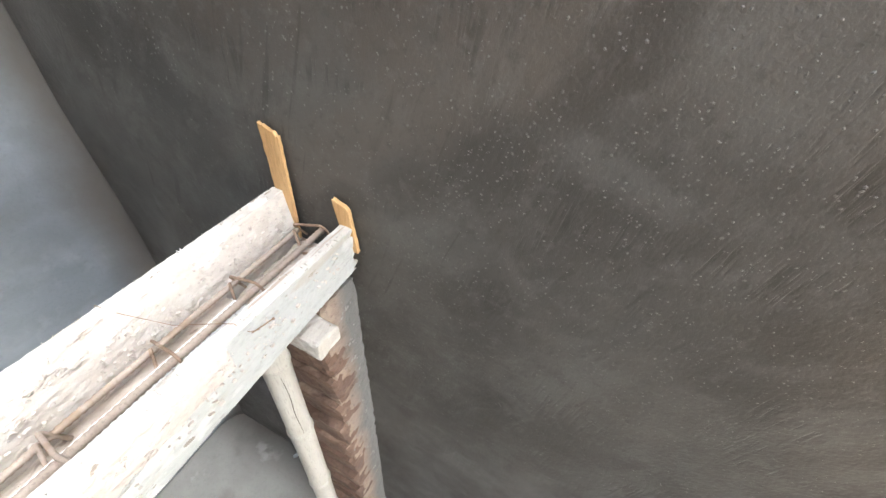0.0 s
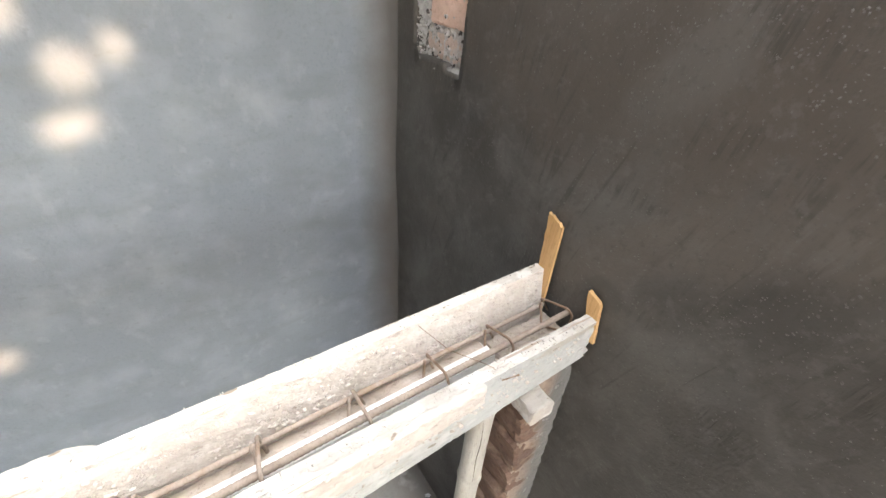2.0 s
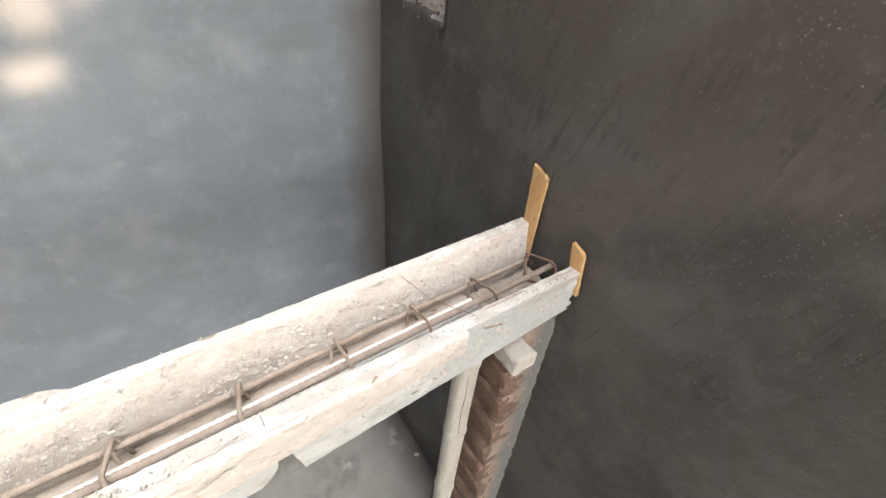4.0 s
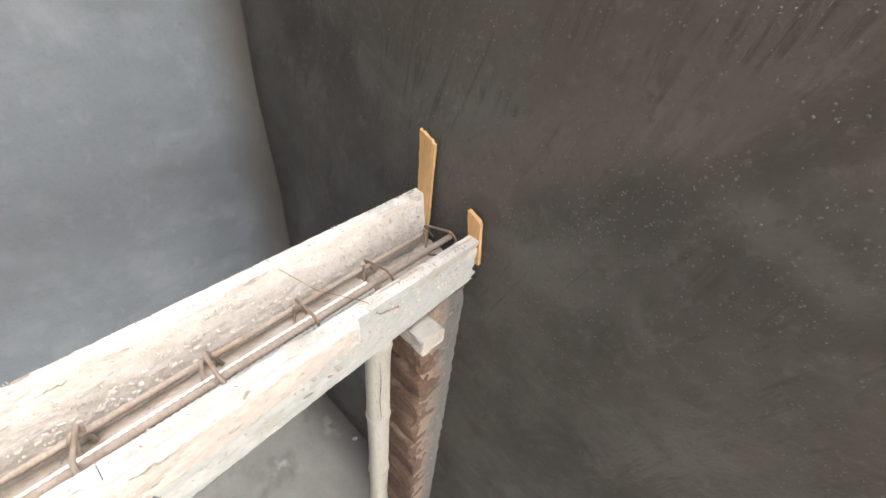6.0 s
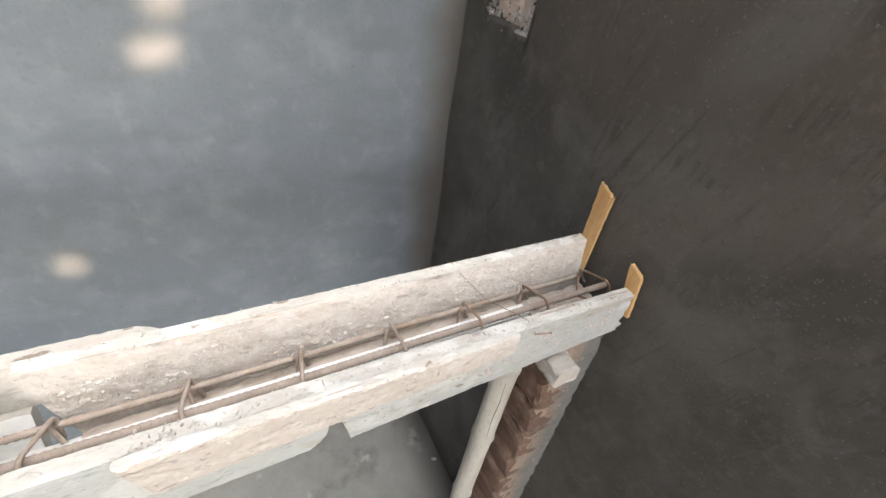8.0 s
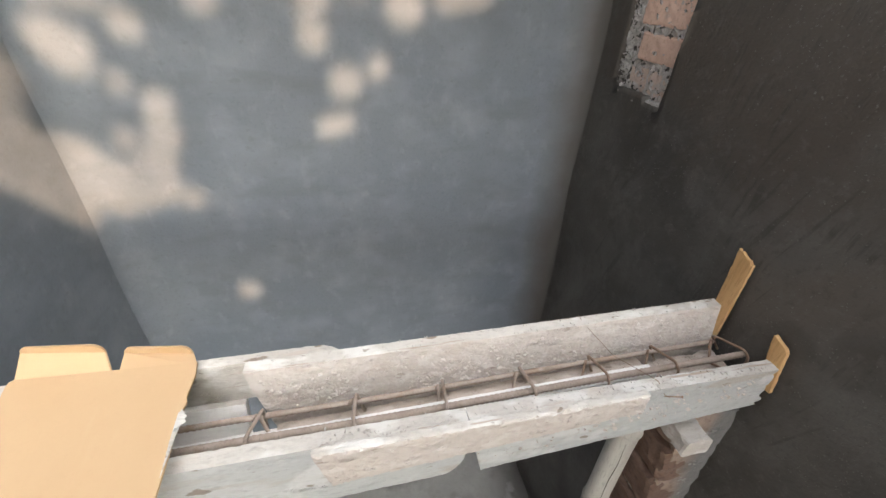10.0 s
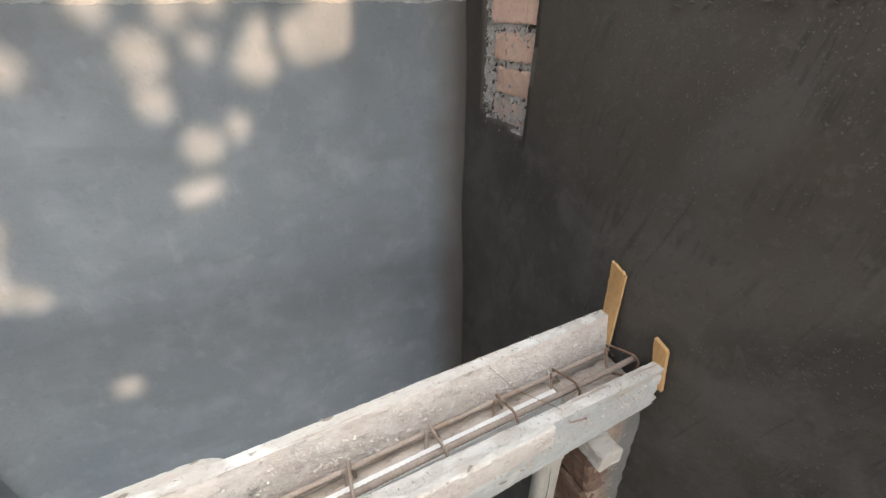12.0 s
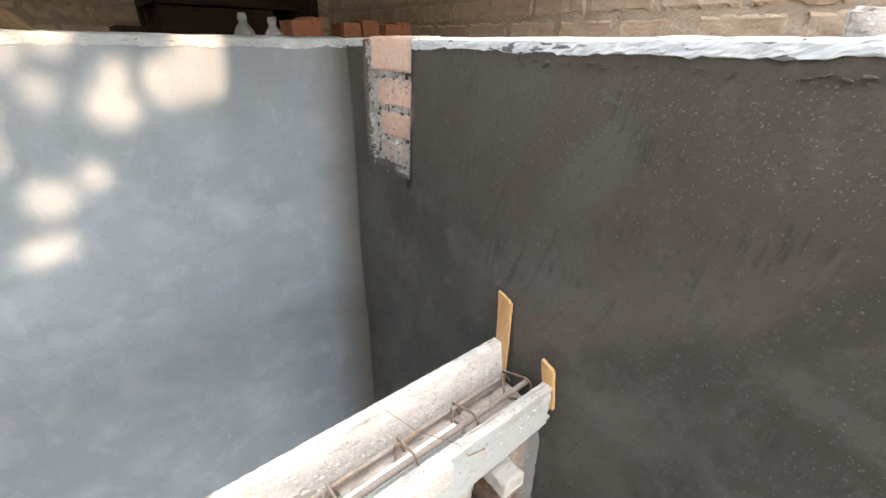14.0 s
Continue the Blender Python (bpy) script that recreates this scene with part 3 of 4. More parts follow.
part("mortar_rim", rim(SLOT[1] + 0.004, XE, lambda u, z, o: (u, north_place(u, z, 0)[1] + o, z), 0.2, 1.0, TOP - 0.027), M_RIM, wall_n, "pale rough mortar along the wall head")
part("mortar_rim", rim(XW + 0.02, SLOT[0] - 0.004, lambda u, z, o: (u, north_place(u, z, 0)[1] + o, z), 0.2, 6.0, TOP - 0.020), M_RIM, wall_n)
part("mortar_rim", rim(YS - 0.2, YN + 0.0, lambda u, z, o: (west_place(u, z, 0)[0] + o * -1, west_place(u, z, 0)[1], z), 0.24, 11.0, TOP - 0.032, 0.0009), M_RIMGREY, wall_w, "pale rough mortar along the wall head")

# lumps left on the crest, and thin torn scabs of the coat under the lip
pl, sz = [], []
for k in range(26):
    u = rng.uniform(SLOT[1] + 0.02, 0.55)
    pl.append((u, YN + rng.uniform(0.0, 0.02), TOP - 0.004))
    sz.append(0.0022 + 0.006 * rng.random() ** 3)
tagged(part("mortar_crumb", blobs(pl, sz, "z", rng), M_RIM, wall_n), kind="stuff")
pl, sz = [], []
for k in range(90):
    u = rng.uniform(-0.36, 0.35)
    z = TOP - 0.036 - 0.012 * rng.random() ** 2 + 0.006 * noise.noise(Vector((u * 9, 4.0, 0)))
    pl.append((u, north_place(u, z, 0)[1] - 0.0003, z))
    sz.append(0.0015 + 0.0065 * rng.random() ** 2.5)
tagged(part("plaster_scab", flakes(pl, sz, "y", rng), M_DAMP, wall_n, "thin torn scabs of plaster under the wall head"), kind="stuff")

# bricks laid bare in the chase, their beds filled nearly flush with rough mortar
for i, (x0, x1, za, zb, deep, mat) in enumerate(((-0.010, 0.02, 2.152, 2.2305, 0.012, M_SLOTBRICK), (0.012, -0.012, 2.068, 2.136, 0.0155, M_SLOTBRICK), (0.030, 0.02, 1.990, 2.052, 0.0145, M_SLOTBRICK), (0.016, 0.02, 1.917, 1.974, 0.018, M_SMEARBRICK))):
    part("brick", grid_box((SLOT[0] + 0.014 + x0, YN + deep, za), (SLOT[1] + x1, YN + 0.07, zb), 0.006, 0.0022, 60, i * 3.0), mat, wall_n)
part("joint_mortar", grid_box((SLOT[0] - 0.02, YN + 0.0185, SLOT[2] - 0.03), (SLOT[1] + 0.02, YN + 0.06, TOP - 0.012), 0.0035, 0.007, 75, 2.0), M_JOINT, wall_n)
# mortar dragged over the second brick and left in crumbs along the broken edge of the coat
pl, sz = [], []
for k in range(1300):
    z = SLOT[2] + rng.random() * (TOP - SLOT[2] - 0.012)
    wide = 0.010 + 0.016 * max(0.0, noise.noise(Vector((1.3, z * 25, 0))) + 0.3)
    pl.append((slot_edges(z)[0] + wide * rng.random(), YN + 0.004 + rng.random() * 0.02, z))
    sz.append(0.0014 + rng.random() ** 2 * 0.0042)
for k in range(240):
    u, z = rng.random(), 2.137 + rng.gauss(0, 0.008)
    pl.append((SLOT[0] + 0.02 + u * 0.17, YN + 0.014 + rng.random() * 0.004, z - 0.012 * (u > 0.6)))
    sz.append(0.0012 + rng.random() ** 2 * 0.004)
for k in range(260):
    z = 1.915 + rng.random() ** 1.4 * 0.21
    pl.append((slot_edges(z)[1] - 0.014 * rng.random() ** 1.5, YN + 0.008 + rng.random() * 0.01, z))
    sz.append(0.0012 + rng.random() ** 2 * 0.004)
tagged(part("broken_edge", blobs(pl, sz, "y", rng), M_JOINT, wall_n, "crumbled grey mortar edge"), kind="stuff")


def torn(x, y, z):
    f = (x - SLOT[0]) / (SLOT[1] - SLOT[0])
    return (x, y, z - 0.022 * f - 0.9 * (YN + 0.03 - y) * (0.3 + 0.25 * math.sin(f * 5)) + 0.006 * noise.noise(Vector((x * 45, 3, 0))))


part("torn_ledge", grid_box((SLOT[0] + 0.018, YN + 0.001, 1.915), (SLOT[1] - 0.022, YN + 0.034, 1.927), 0.004, 0.003, 70, 5.0, torn), M_GRIT, wall_n, "pale torn lip of mortar under the chase")

# sand grains standing out of the damp coat, in drifts
pl, sz = [], []
for k in range(1500):
    cx, cz = -0.75 + rng.random() * 1.7, 1.0 + 1.19 * rng.random() ** 0.6
    if k % 11 == 0:
        cx, cz = rng.uniform(-0.5, 0.3), rng.uniform(2.08, 2.18)
    elif rng.random() < (0.75 if cx < -0.3 else 0.25):
        continue
    for q in range(rng.randint(3, 14)):
        t = rng.gauss(0, 0.05)
        u, z = cx + t * 0.45 + rng.gauss(0, 0.018), cz + t + rng.gauss(0, 0.012)
        if in_north(u, z) and z < TOP - 0.04:
            w = north_place(u, z, 0)
            pl.append((w[0], w[1] - 0.0004, w[2]))
            sz.append(0.0008 + 0.0013 * rng.random() ** 2)
tagged(part("sand_grain", blobs(pl, sz, "y", rng), M_SAND, wall_n, "pale sand grains in the plaster"), kind="stuff")

# ---- brick pier that carries the formwork ----
PX0, PX1, PY = -0.335, -0.205, 0.318
pier = thing("brick_pier", "raw brown brick pier smeared with grey mortar against the wall", "pier", (-0.27, 0.37, 0))
z, i = 0.0, 0
while z < 1.36:
    h = 0.112 if z + 0.112 < 1.40 else 1.40 - z
    sx, sy = rng.uniform(-0.004, 0.004), rng.uniform(-0.005, 0.005)

    def slant(x, y, zz, z0=z, sx=sx, sy=sy):
        f = (zz - z0) / 0.112
        return (x + sx + 0.006 * (1 - f) + 0.03 * (1 - zz / 1.4) * (x > -0.27), y + sy + 0.004 - 0.014 * f, zz + 0.10 * (x - PX1) * 0.25)
    part("brick", grid_box((PX0, PY, z), (PX1, YN - 0.004, z + h), 0.014, 0.0045, 38, i * 1.7, slant), M_PIER, pier)
    z += 0.119
    i += 1
part("bed_mortar", grid_box((PX0 + 0.006, PY + 0.015, 0), (PX1 - 0.008, YN - 0.004, 1.395), 0.02, 0.004, 40, 4.0), M_JOINT, pier)


def smear(x, y, z):
    out = 0.0086 + 0.0055 * max(0, y - 0.37) / 0.065 + 0.003 * noise.noise(Vector((1, y * 60, z * 30)))
    edge = 0.328 + 0.010 * noise.noise(Vector((6, 0, z * 7))) + 0.010 * noise.noise(Vector((6, 0, z * 30)))
    f = (y - 0.36) / (YN + 0.004 - 0.36)
    return (PX1 - 0.012 + 0.03 * (1 - z / 1.4) + (x - PX1 + 0.012) * max(0.05, out / 0.014), edge + (YN + 0.004 - edge) * f, z)


part("mortar_smear", grid_box((PX1 - 0.012, 0.36, 0), (PX1 + 0.012, YN + 0.004, 1.43), 0.011, 0.002, 80, 8.0, smear), M_SMEAR, pier, "tan and grey mortar smeared over the brick")

pl, sz = [], []
for k in range(420):
    y, z = YN - 0.02 - abs(rng.gauss(0, 0.035)), 0.2 + 1.2 * rng.random()
    if y > PY + 0.01:
        pl.append((PX1 + 0.003 + 0.03 * (1 - z / 1.4) + 0.010 * max(0, y - 0.37) / 0.065, y, z))
        sz.append(0.0012 + 0.0034 * rng.random() ** 2)
tagged(part("mortar_grit", blobs(pl, sz, "x", rng), M_GRIT, pier), kind="stuff")



def fillet(x, y, z):
    f = min(1.0, max(0.0, (x + 0.19) / 0.10))
    return (x, y - 0.01 * (1 - z / 0.07), z * (1 - f) ** 1.6 + 0.001 + 0.004 * noise.noise(Vector((x * 40, y * 40, 1))) * (z > 0.03))


part("mortar_fillet", grid_box((-0.19, 0.36, 0), (-0.09, YN + 0.004, 0.07), 0.009, 0.002, 50, 3.0, fillet), M_RIMGREY, pier, "pale mortar spilled round the foot")

# ---- lintel formwork ----
form = thing("lintel_formwork", "lime-splashed plank trough for casting a concrete lintel", "formwork", (-0.26, 0.2, 1.47))
part("back_board", board(-0.495, 0.421, -0.346, -0.323, 1.450, 1.606, (0.021, 0), (0.026, 0), (-0.012, 0.0), jag=0.0006, seed=1.0, round_ends=0.003, slant=(0.05, 0), step=0.006, lean=(0.018, 0.028)), (M_PINK, M_LIME), form, "plank with a skin of dried pinkish mortar")
part("back_splice", board(-0.97, -0.345, -0.366, -0.347, 1.515, 1.600, (0.024, 0.018), (0.036, 0.024), seed=2.0, round_ends=0.03, step=0.008), M_LIME, form)
# Near plank: its face is whitened in place of light missing in the trough.
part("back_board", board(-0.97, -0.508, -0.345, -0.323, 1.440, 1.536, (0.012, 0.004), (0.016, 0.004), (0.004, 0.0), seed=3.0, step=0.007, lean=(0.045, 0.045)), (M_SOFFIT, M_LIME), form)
part("front_board", board(-0.167, 0.414, -0.198, -0.173, 1.484, 1.583, (0.001, 0), (0.021, 0), (-0.024, 0), seed=4.0, broken=0.018, slant=(0.03, 0.006), step=0.006), (M_GREYWOOD, M_LIME), form, "grey-white limed plank with a chipped end")
part("front_board", board(-0.97, -0.1675, -0.198, -0.173, 1.47, 1.586, (0.004, 0.001), (0.034, 0.018), (0.0, 0.0), seed=5.0, round_ends=0.03, low_only=True, step=0.006), (M_GREYWOOD, M_LIME), form)
part("front_splice", board(-0.39, 0.135, -0.1725, -0.156, 1.545, 1.60, (0.003, -0.003), (0.018, 0.0), (-0.008, 0.012), jag=0.0016, seed=6.0, slant=(0.02, 0), step=0.004), (M_PINK, M_LIME), form, "narrow splice plank caked with mortar")
part("soffit_board", board(-0.97, 0.24, -0.298, -0.199, 1.488, 1.506, (0.018, 0.0), (0.0, 0), seed=7.0, step=0.01), M_SOFFIT, form, "white bottom plank, its colour raised for bounced light")
part("bottom_lath", board(-0.97, 0.225, -0.264, -0.238, 1.5065, 1.539, (0.012, 0.0), (0.006, 0), jag=0.0006, seed=9.0, step=0.01), M_SOFFIT, form, "narrow white lath in the trough, its colour raised for bounced light")
# Added strip: its tan stands in for the back plank's shaded lower face.
part("side_lath", board(-0.46, 0.235, -0.308, -0.2645, 1.5065, 1.512, (0.021, 0.0), (0.006, 0), jag=0.0012, seed=10.0, step=0.007), M_BED, form, "tan strip added for the back plank's shaded foot")
part("end_packing", grid_box((-0.298, 0.243, 1.462), (-0.199, 0.418, 1.507), 0.008, 0.005, 45, 6.0), M_BED, form, "brown mortar rubble packed into the trough's end")
# crumbs and flakes of old mortar on the planks
pl, sz = [], []
while len(pl) < 850:
    y, h = rng.uniform(-0.47, 0.40), rng.random()
    if noise.noise(Vector((y * 9, 3.0, h * 2.5))) + 0.35 * noise.noise(Vector((y * 40, 8.0, h * 9))) < 0.0 + 0.12 * h:
        continue
    f = (0.421 - y) / 0.916
    zf = 1.518 + 0.080 * h + 0.010 * f
    pl.append((-0.323 + 0.021 * f + (0.028 - 0.010 * f) * (1.606 + 0.026 * f - zf) / (0.156 + 0.038 * f), y, zf))
    sz.append(0.0009 + 0.0034 * rng.random() ** 2.5)
for k in range(260):
    y, h = rng.uniform(-0.47, 0.40), rng.random()
    f = (0.421 - y) / 0.916
    zf = 1.54 + 0.055 * h + 0.018 * f
    pl.append((-0.323 + 0.021 * f + (0.028 - 0.010 * f) * (1.606 + 0.026 * f - zf) / (0.156 + 0.038 * f), y, zf))
    sz.append(0.0012 + 0.0045 * rng.random() ** 2)
tagged(part("mortar_flake", flakes(pl, sz, "x", rng), M_PINK, form, "flakes of dried mortar"), kind="stuff")
pl, sz = [], []
for k in range(420):
    y = -0.38 + 0.78 * rng.random()
    pl.append((-0.1855 + max(-0.011, min(0.011, rng.gauss(0.004, 0.008))), y, 1.5825 + 0.034 * (0.414 - y)))
    sz.append(0.0010 + 0.003 * rng.random() ** 3)
tagged(part("mortar_flake", flakes(pl, sz, "z", rng), M_LIME, form), kind="stuff")
pl, sz = [], []
for k in range(150):
    y = -0.38 + 0.51 * rng.random()
    pl.append((-0.158 - 0.005 * (y + 0.39) / 0.525, y, 1.55 + 0.045 * rng.random() + 0.014 * (0.135 - y)))
    sz.append(0.0016 + 0.0065 * rng.random() ** 3)
for k in range(150):
    y = -0.16 + 0.53 * rng.random()
    pl.append((-0.173, y, 1.492 + 0.082 * rng.random() ** 0.7))
    sz.append(0.0009 + 0.0045 * rng.random() ** 3)
tagged(part("mortar_flake", flakes(pl, sz, "x", rng), M_PINK, form), kind="stuff")
# crumbs along the upper edge of the back plank
pl, sz = [], []
for k in range(260):
    y = -0.49 + 0.9 * rng.random()
    f = (0.421 - y) / 0.916
    pl.append((-0.3345 + 0.021 * f + rng.choice((-1, 1)) * (0.010 - abs(rng.gauss(0, 0.003))), y, 1.6055 + 0.026 * f))
    sz.append(0.0008 + 0.0028 * rng.random() ** 3)
tagged(part("mortar_crumb", flakes(pl, sz, "z", rng), M_LIME, form), kind="stuff")
# rubble lying in the trough's end
pl, sz = [], []
for k in range(60):
    pl.append((rng.uniform(-0.29, -0.2), 0.25 + 0.15 * rng.random(), 1.508))
    sz.append(0.002 + 0.006 * rng.random() ** 2)
tagged(part("mortar_crumb", blobs(pl, sz, "z", rng), M_BED, form), kind="stuff")

# packing and prop under it
cleat = solid("support_block", grid_box((-0.40, 0.256, 1.404), (-0.143, 0.313, 1.448), 0.008, 0.003, 40, 3.0), M_LIME,
              "short pale wooden block carrying the formwork on the bamboo prop", "wood block")
pack = solid("packing_piece", grid_box((-0.33, 0.324, 1.399), (-0.207, 0.405, 1.4475), 0.012, 0.003, 40, 8.0), M_PIER,
             "rough brown packing between brick pier and formwork", "wood block")
prop = thing("bamboo_prop", "grey weathered bamboo pole propping the formwork", "prop", (-0.262, 0.245, 0))
pts, rads = [], []
NODES = (0.10, 0.36, 0.66, 1.025, 1.33)
for k in range(301):
    zz = 1.403 * k / 300
    f = zz / 1.403
    d = min(abs(zz - q) for q in NODES)
    pts.append((-0.274 + 0.014 * f + 0.003 * math.sin(zz * 3), 0.246 + 0.002 * f, zz))
    rads.append(0.0305 - 0.002 * f + 0.003 * math.exp(-(d / 0.0045) ** 2) - 0.0018 * math.exp(-((d - 0.012) / 0.005) ** 2) + 0.001 * math.exp(-(d / 0.04) ** 2))
part("culm", tube(pts, 0.027, 18, rings=rads), M_BAMBOO, prop, smooth=True)

split = [(-0.274 + 0.014 * z / 1.403 + 0.003 * math.sin(z * 3) + 0.0268 * math.cos(a), 0.246 + 0.0268 * math.sin(a), z) for z, a in [(0.69 + 0.32 * k / 30, -0.5 + 0.05 * math.sin(k * 0.4)) for k in range(31)]]
part("split", tube(split, 0.0014, 5, rings=[0.0003 + 0.0006 * math.sin(math.pi * k / 30) for k in range(31)]), M_SOOT, prop, "dark drying split")
split = [(x + 0.0035, y + 0.0002, z + 0.33) for x, y, z in split[2:28]]
part("split", tube(split, 0.0014, 5, rings=[0.0003 + 0.0005 * math.sin(math.pi * k / 25) for k in range(26)]), M_SOOT, prop)

# reinforcement cage
cage = thing("rebar_cage", "rusty steel bars tied with thin stirrups inside the trough", "reinforcement", (-0.27, 0.2, 1.49))


def bar(x0, x1, z0, z1, r, y1=0.41, y0=-0.95):
    n = int((y1 - y0) / 0.0045)
    pts = [(x1 + (x0 - x1) * i / n + 0.0012 * math.sin(i * 0.05), y1 + (y0 - y1) * i / n, z1 + (z0 - z1) * i / n + 0.0012 * math.sin(i * 0.041)) for i in range(n + 1)]
    return tube(pts, r, 8, rings=[r + (0.0010 if i % 2 else -0.0002) for i in range(n + 1)])


part("bar", bar(-0.275, -0.299, 1.555, 1.528, 0.0046), M_DUSTY, cage, smooth=True)
part("bar", bar(-0.222, -0.236, 1.577, 1.557, 0.0057), M_DUSTY, cage, smooth=True)
LEG = (-0.027, -0.027, -0.027, -0.022, -0.010, 0.008, 0.022)
for i, (y, lean) in enumerate(((0.402, 0.008), (0.248, 0.004), (0.108, 0.0), (-0.036, 0.006), (-0.183, -0.002), (-0.332, 0.004), (-0.478, -0.006))):
    f = (0.41 - y) / 1.36
    xl, xr = -0.303 + 0.026 * f, -0.232 + 0.014 * f
    zl, zr = 1.533 + 0.027 * f, 1.563 + 0.02 * f
    zb = 1.511
    loop = [(xl + 0.012, y + lean + 0.012, zl - 0.022), (xl - 0.002, y + 0.004, zl + 0.009), (xr, y + lean * 0.5 - 0.004, zr + 0.010), (xr + 0.011, y + lean - 0.004, zr - 0.002), (xr + 0.008, y + lean, zb), (xl + 0.040, y + LEG[i], zb), (xl + 0.005, y - 0.003, zl + 0.009), (xl + 0.013, y - 0.009, zl + 0.001)]
    part("stirrup", tube(rounded(loop, 0.007, 3), 0.0025 + 0.0006 * (i > 2), 6), M_DUSTY if i > 2 else M_STEEL, cage, smooth=True)

wire = solid("tie_wire", tube([(-0.342, 0.094, 1.610), (-0.338, 0.096, 1.619), (-0.321, 0.101, 1.611), (-0.26, 0.132, 1.585), (-0.199, 0.162, 1.594), (-0.186, 0.168, 1.595), (-0.1715, 0.175, 1.578), (-0.1705, 0.19, 1.566)], 0.0006, 6), M_STEEL,
             "thin rusty binding wire across the trough", "wire", smooth=True)
for n_at, n_to in (((-0.1715, 0.178, 1.572), (-0.1695, 0.215, 1.563)), ((-0.335, 0.02, 1.60), (-0.334, 0.019, 1.6135))):
    solid("nail", tube([n_at, Vector(n_at).lerp(Vector(n_to), 0.9), n_to], 0.0016, 6, rings=[0.0011, 0.0011, 0.0024]), M_STEEL, "bent rusty nail in a plank", "nail", group="nails in the planks")


# split wooden slips pushed between formwork and wall
def slip(name, foot, head, width, thick, seed, lab):
    foot, head = Vector(foot), Vector(head)
    ln = (head - foot).length
    side = (head - foot).normalized()

    def warp(x, y, z):
        f = z / ln
        taper = 1 - 0.25 * (1 - f)
        p = foot + side * z
        chip = 0.008 * noise.noise(Vector((x * 180, seed, 0))) * (f > 0.9) + 0.35 * x * (f > 0.9)* -1
        return (p.x + x * taper, p.y + y, p.z + chip)
    return solid(name, grid_box((-width / 2, -thick, 0), (width / 2, 0, ln), 0.005, 0.0006, 60, seed, warp), M_STRIP, lab, "wood slip", group="wood slips at the wall")


slip("wood_slip", (-0.318, 0.421, 1.50), (-0.327, 0.4255, 1.7235), 0.040, 0.007, 2.0, "tall split wooden slip standing against the wall")
slip("wood_slip", (-0.176, 0.421, 1.528), (-0.197, 0.425, 1.626), 0.032, 0.009, 5.0, "short splintered wooden slip wedged at the wall")

# opened cardboard lying across the trough
card = thing("cardboard_flap", "opened brown cardboard sheet with two raised tabs on the planks", "cardboard", (-0.23, -0.68, 1.645))


def card_bm(outline, thick, up):
    bm = bmesh.new()
    lo = [bm.verts.new(p) for p in outline]
    hi = [bm.verts.new(Vector(p) + Vector(up) * thick) for p in outline]
    bm.faces.new(lo)
    bm.faces.new(hi)
    n = len(lo)
    for i in range(n):
        bm.faces.new((lo[i], lo[(i + 1) % n], hi[(i + 1) % n], hi[i]))
    return bm


def cz(x, y):
    return 1.641 + (x + 0.35) * -0.03 + 0.002 * math.sin(y * 30)


edge = [(-0.325, -0.556), (-0.30, -0.553), (-0.262, -0.556), (-0.255, -0.5535), (-0.249, -0.5545), (-0.24, -0.557), (-0.18, -0.556), (-0.10, -0.556), (-0.04, -0.557), (-0.04, -0.79), (-0.228, -0.785), (-0.30, -0.795), (-0.325, -0.80), (-0.334, -0.80), (-0.337, -0.795)]
part("panel", card_bm([(x, y, cz(x, y)) for x, y in edge], 0.004, (0, 0, 1)), M_CARD, card)


def fold(y):
    return -0.3255 - 0.05 * (-0.556 - y)


def tab(y0, y1, up, back, slant):
    n, out = 7, [(fold(y0), y0, cz(fold(y0), y0)), (fold(y1), y1, cz(fold(y1), y1))]
    for k in range(n + 1):
        a = math.pi / 2 * k / n
        r = 0.018
        out.append((-0.332 - back + 0.004, y1 - slant - r + r * math.cos(a), 1.641 + up - r + r * math.sin(a)))
    for k in range(n + 1):
        a = math.pi / 2 * (1 + k / n)
        r = 0.009
        out.append((-0.339 - back, y0 + r + r * math.cos(a), 1.641 + up - r + r * math.sin(a)))
    return card_bm(out, 0.004, (1, 0, 0.2))


torn = [(-0.243, -0.556), (-0.237, -0.5535), (-0.231, -0.5475), (-0.226, -0.5495), (-0.222, -0.546), (-0.217, -0.553), (-0.20, -0.5545), (-0.18, -0.5555), (-0.15, -0.5575), (-0.20, -0.5595), (-0.236, -0.5595)]
part("torn_ply", card_bm([(x, y, cz(x, y) + 0.0035) for x, y in torn], 0.0014, (0, 0, 1)), M_LIME, card, "pale torn paper ply")
part("tab", tab(-0.795, -0.672, 0.034, 0.034, 0.014), M_CARD, card)
part("tab", tab(-0.664, -0.557, 0.017, 0.025, 0.012), M_CARD, card)

# pale scrap on the floor
solid("pebble", blobs([(-0.627, 0.395, 0.006)], [0.011], "z", rng), M_RIM, "small pale pebble on the floor", "pebble")

# ---- yard round the pit ----
bm = bmesh.new()
vs = [bm.verts.new((x, y, -0.1)) for x, y in ((-600, -600), (600, -600), (600, 600), (-600, 600))]
bm.faces.new(vs)
ground = solid("ground", bm, M_TURF, "worn green-brown turf of the yard", "ground", "structure")
solid("terrace_north", grid_box((-6, YN + 0.2, -0.1), (2.6, 6, GROUND), 0.5), M_SOIL, "raised earth terrace behind the wall", "terrace", "structure")
solid("terrace_west", grid_box((-6, -5, -0.1), (XW - 0.24, YN + 0.2, GROUND), 0.5), M_SOIL, "raised earth terrace beside the wall", "terrace", "structure")


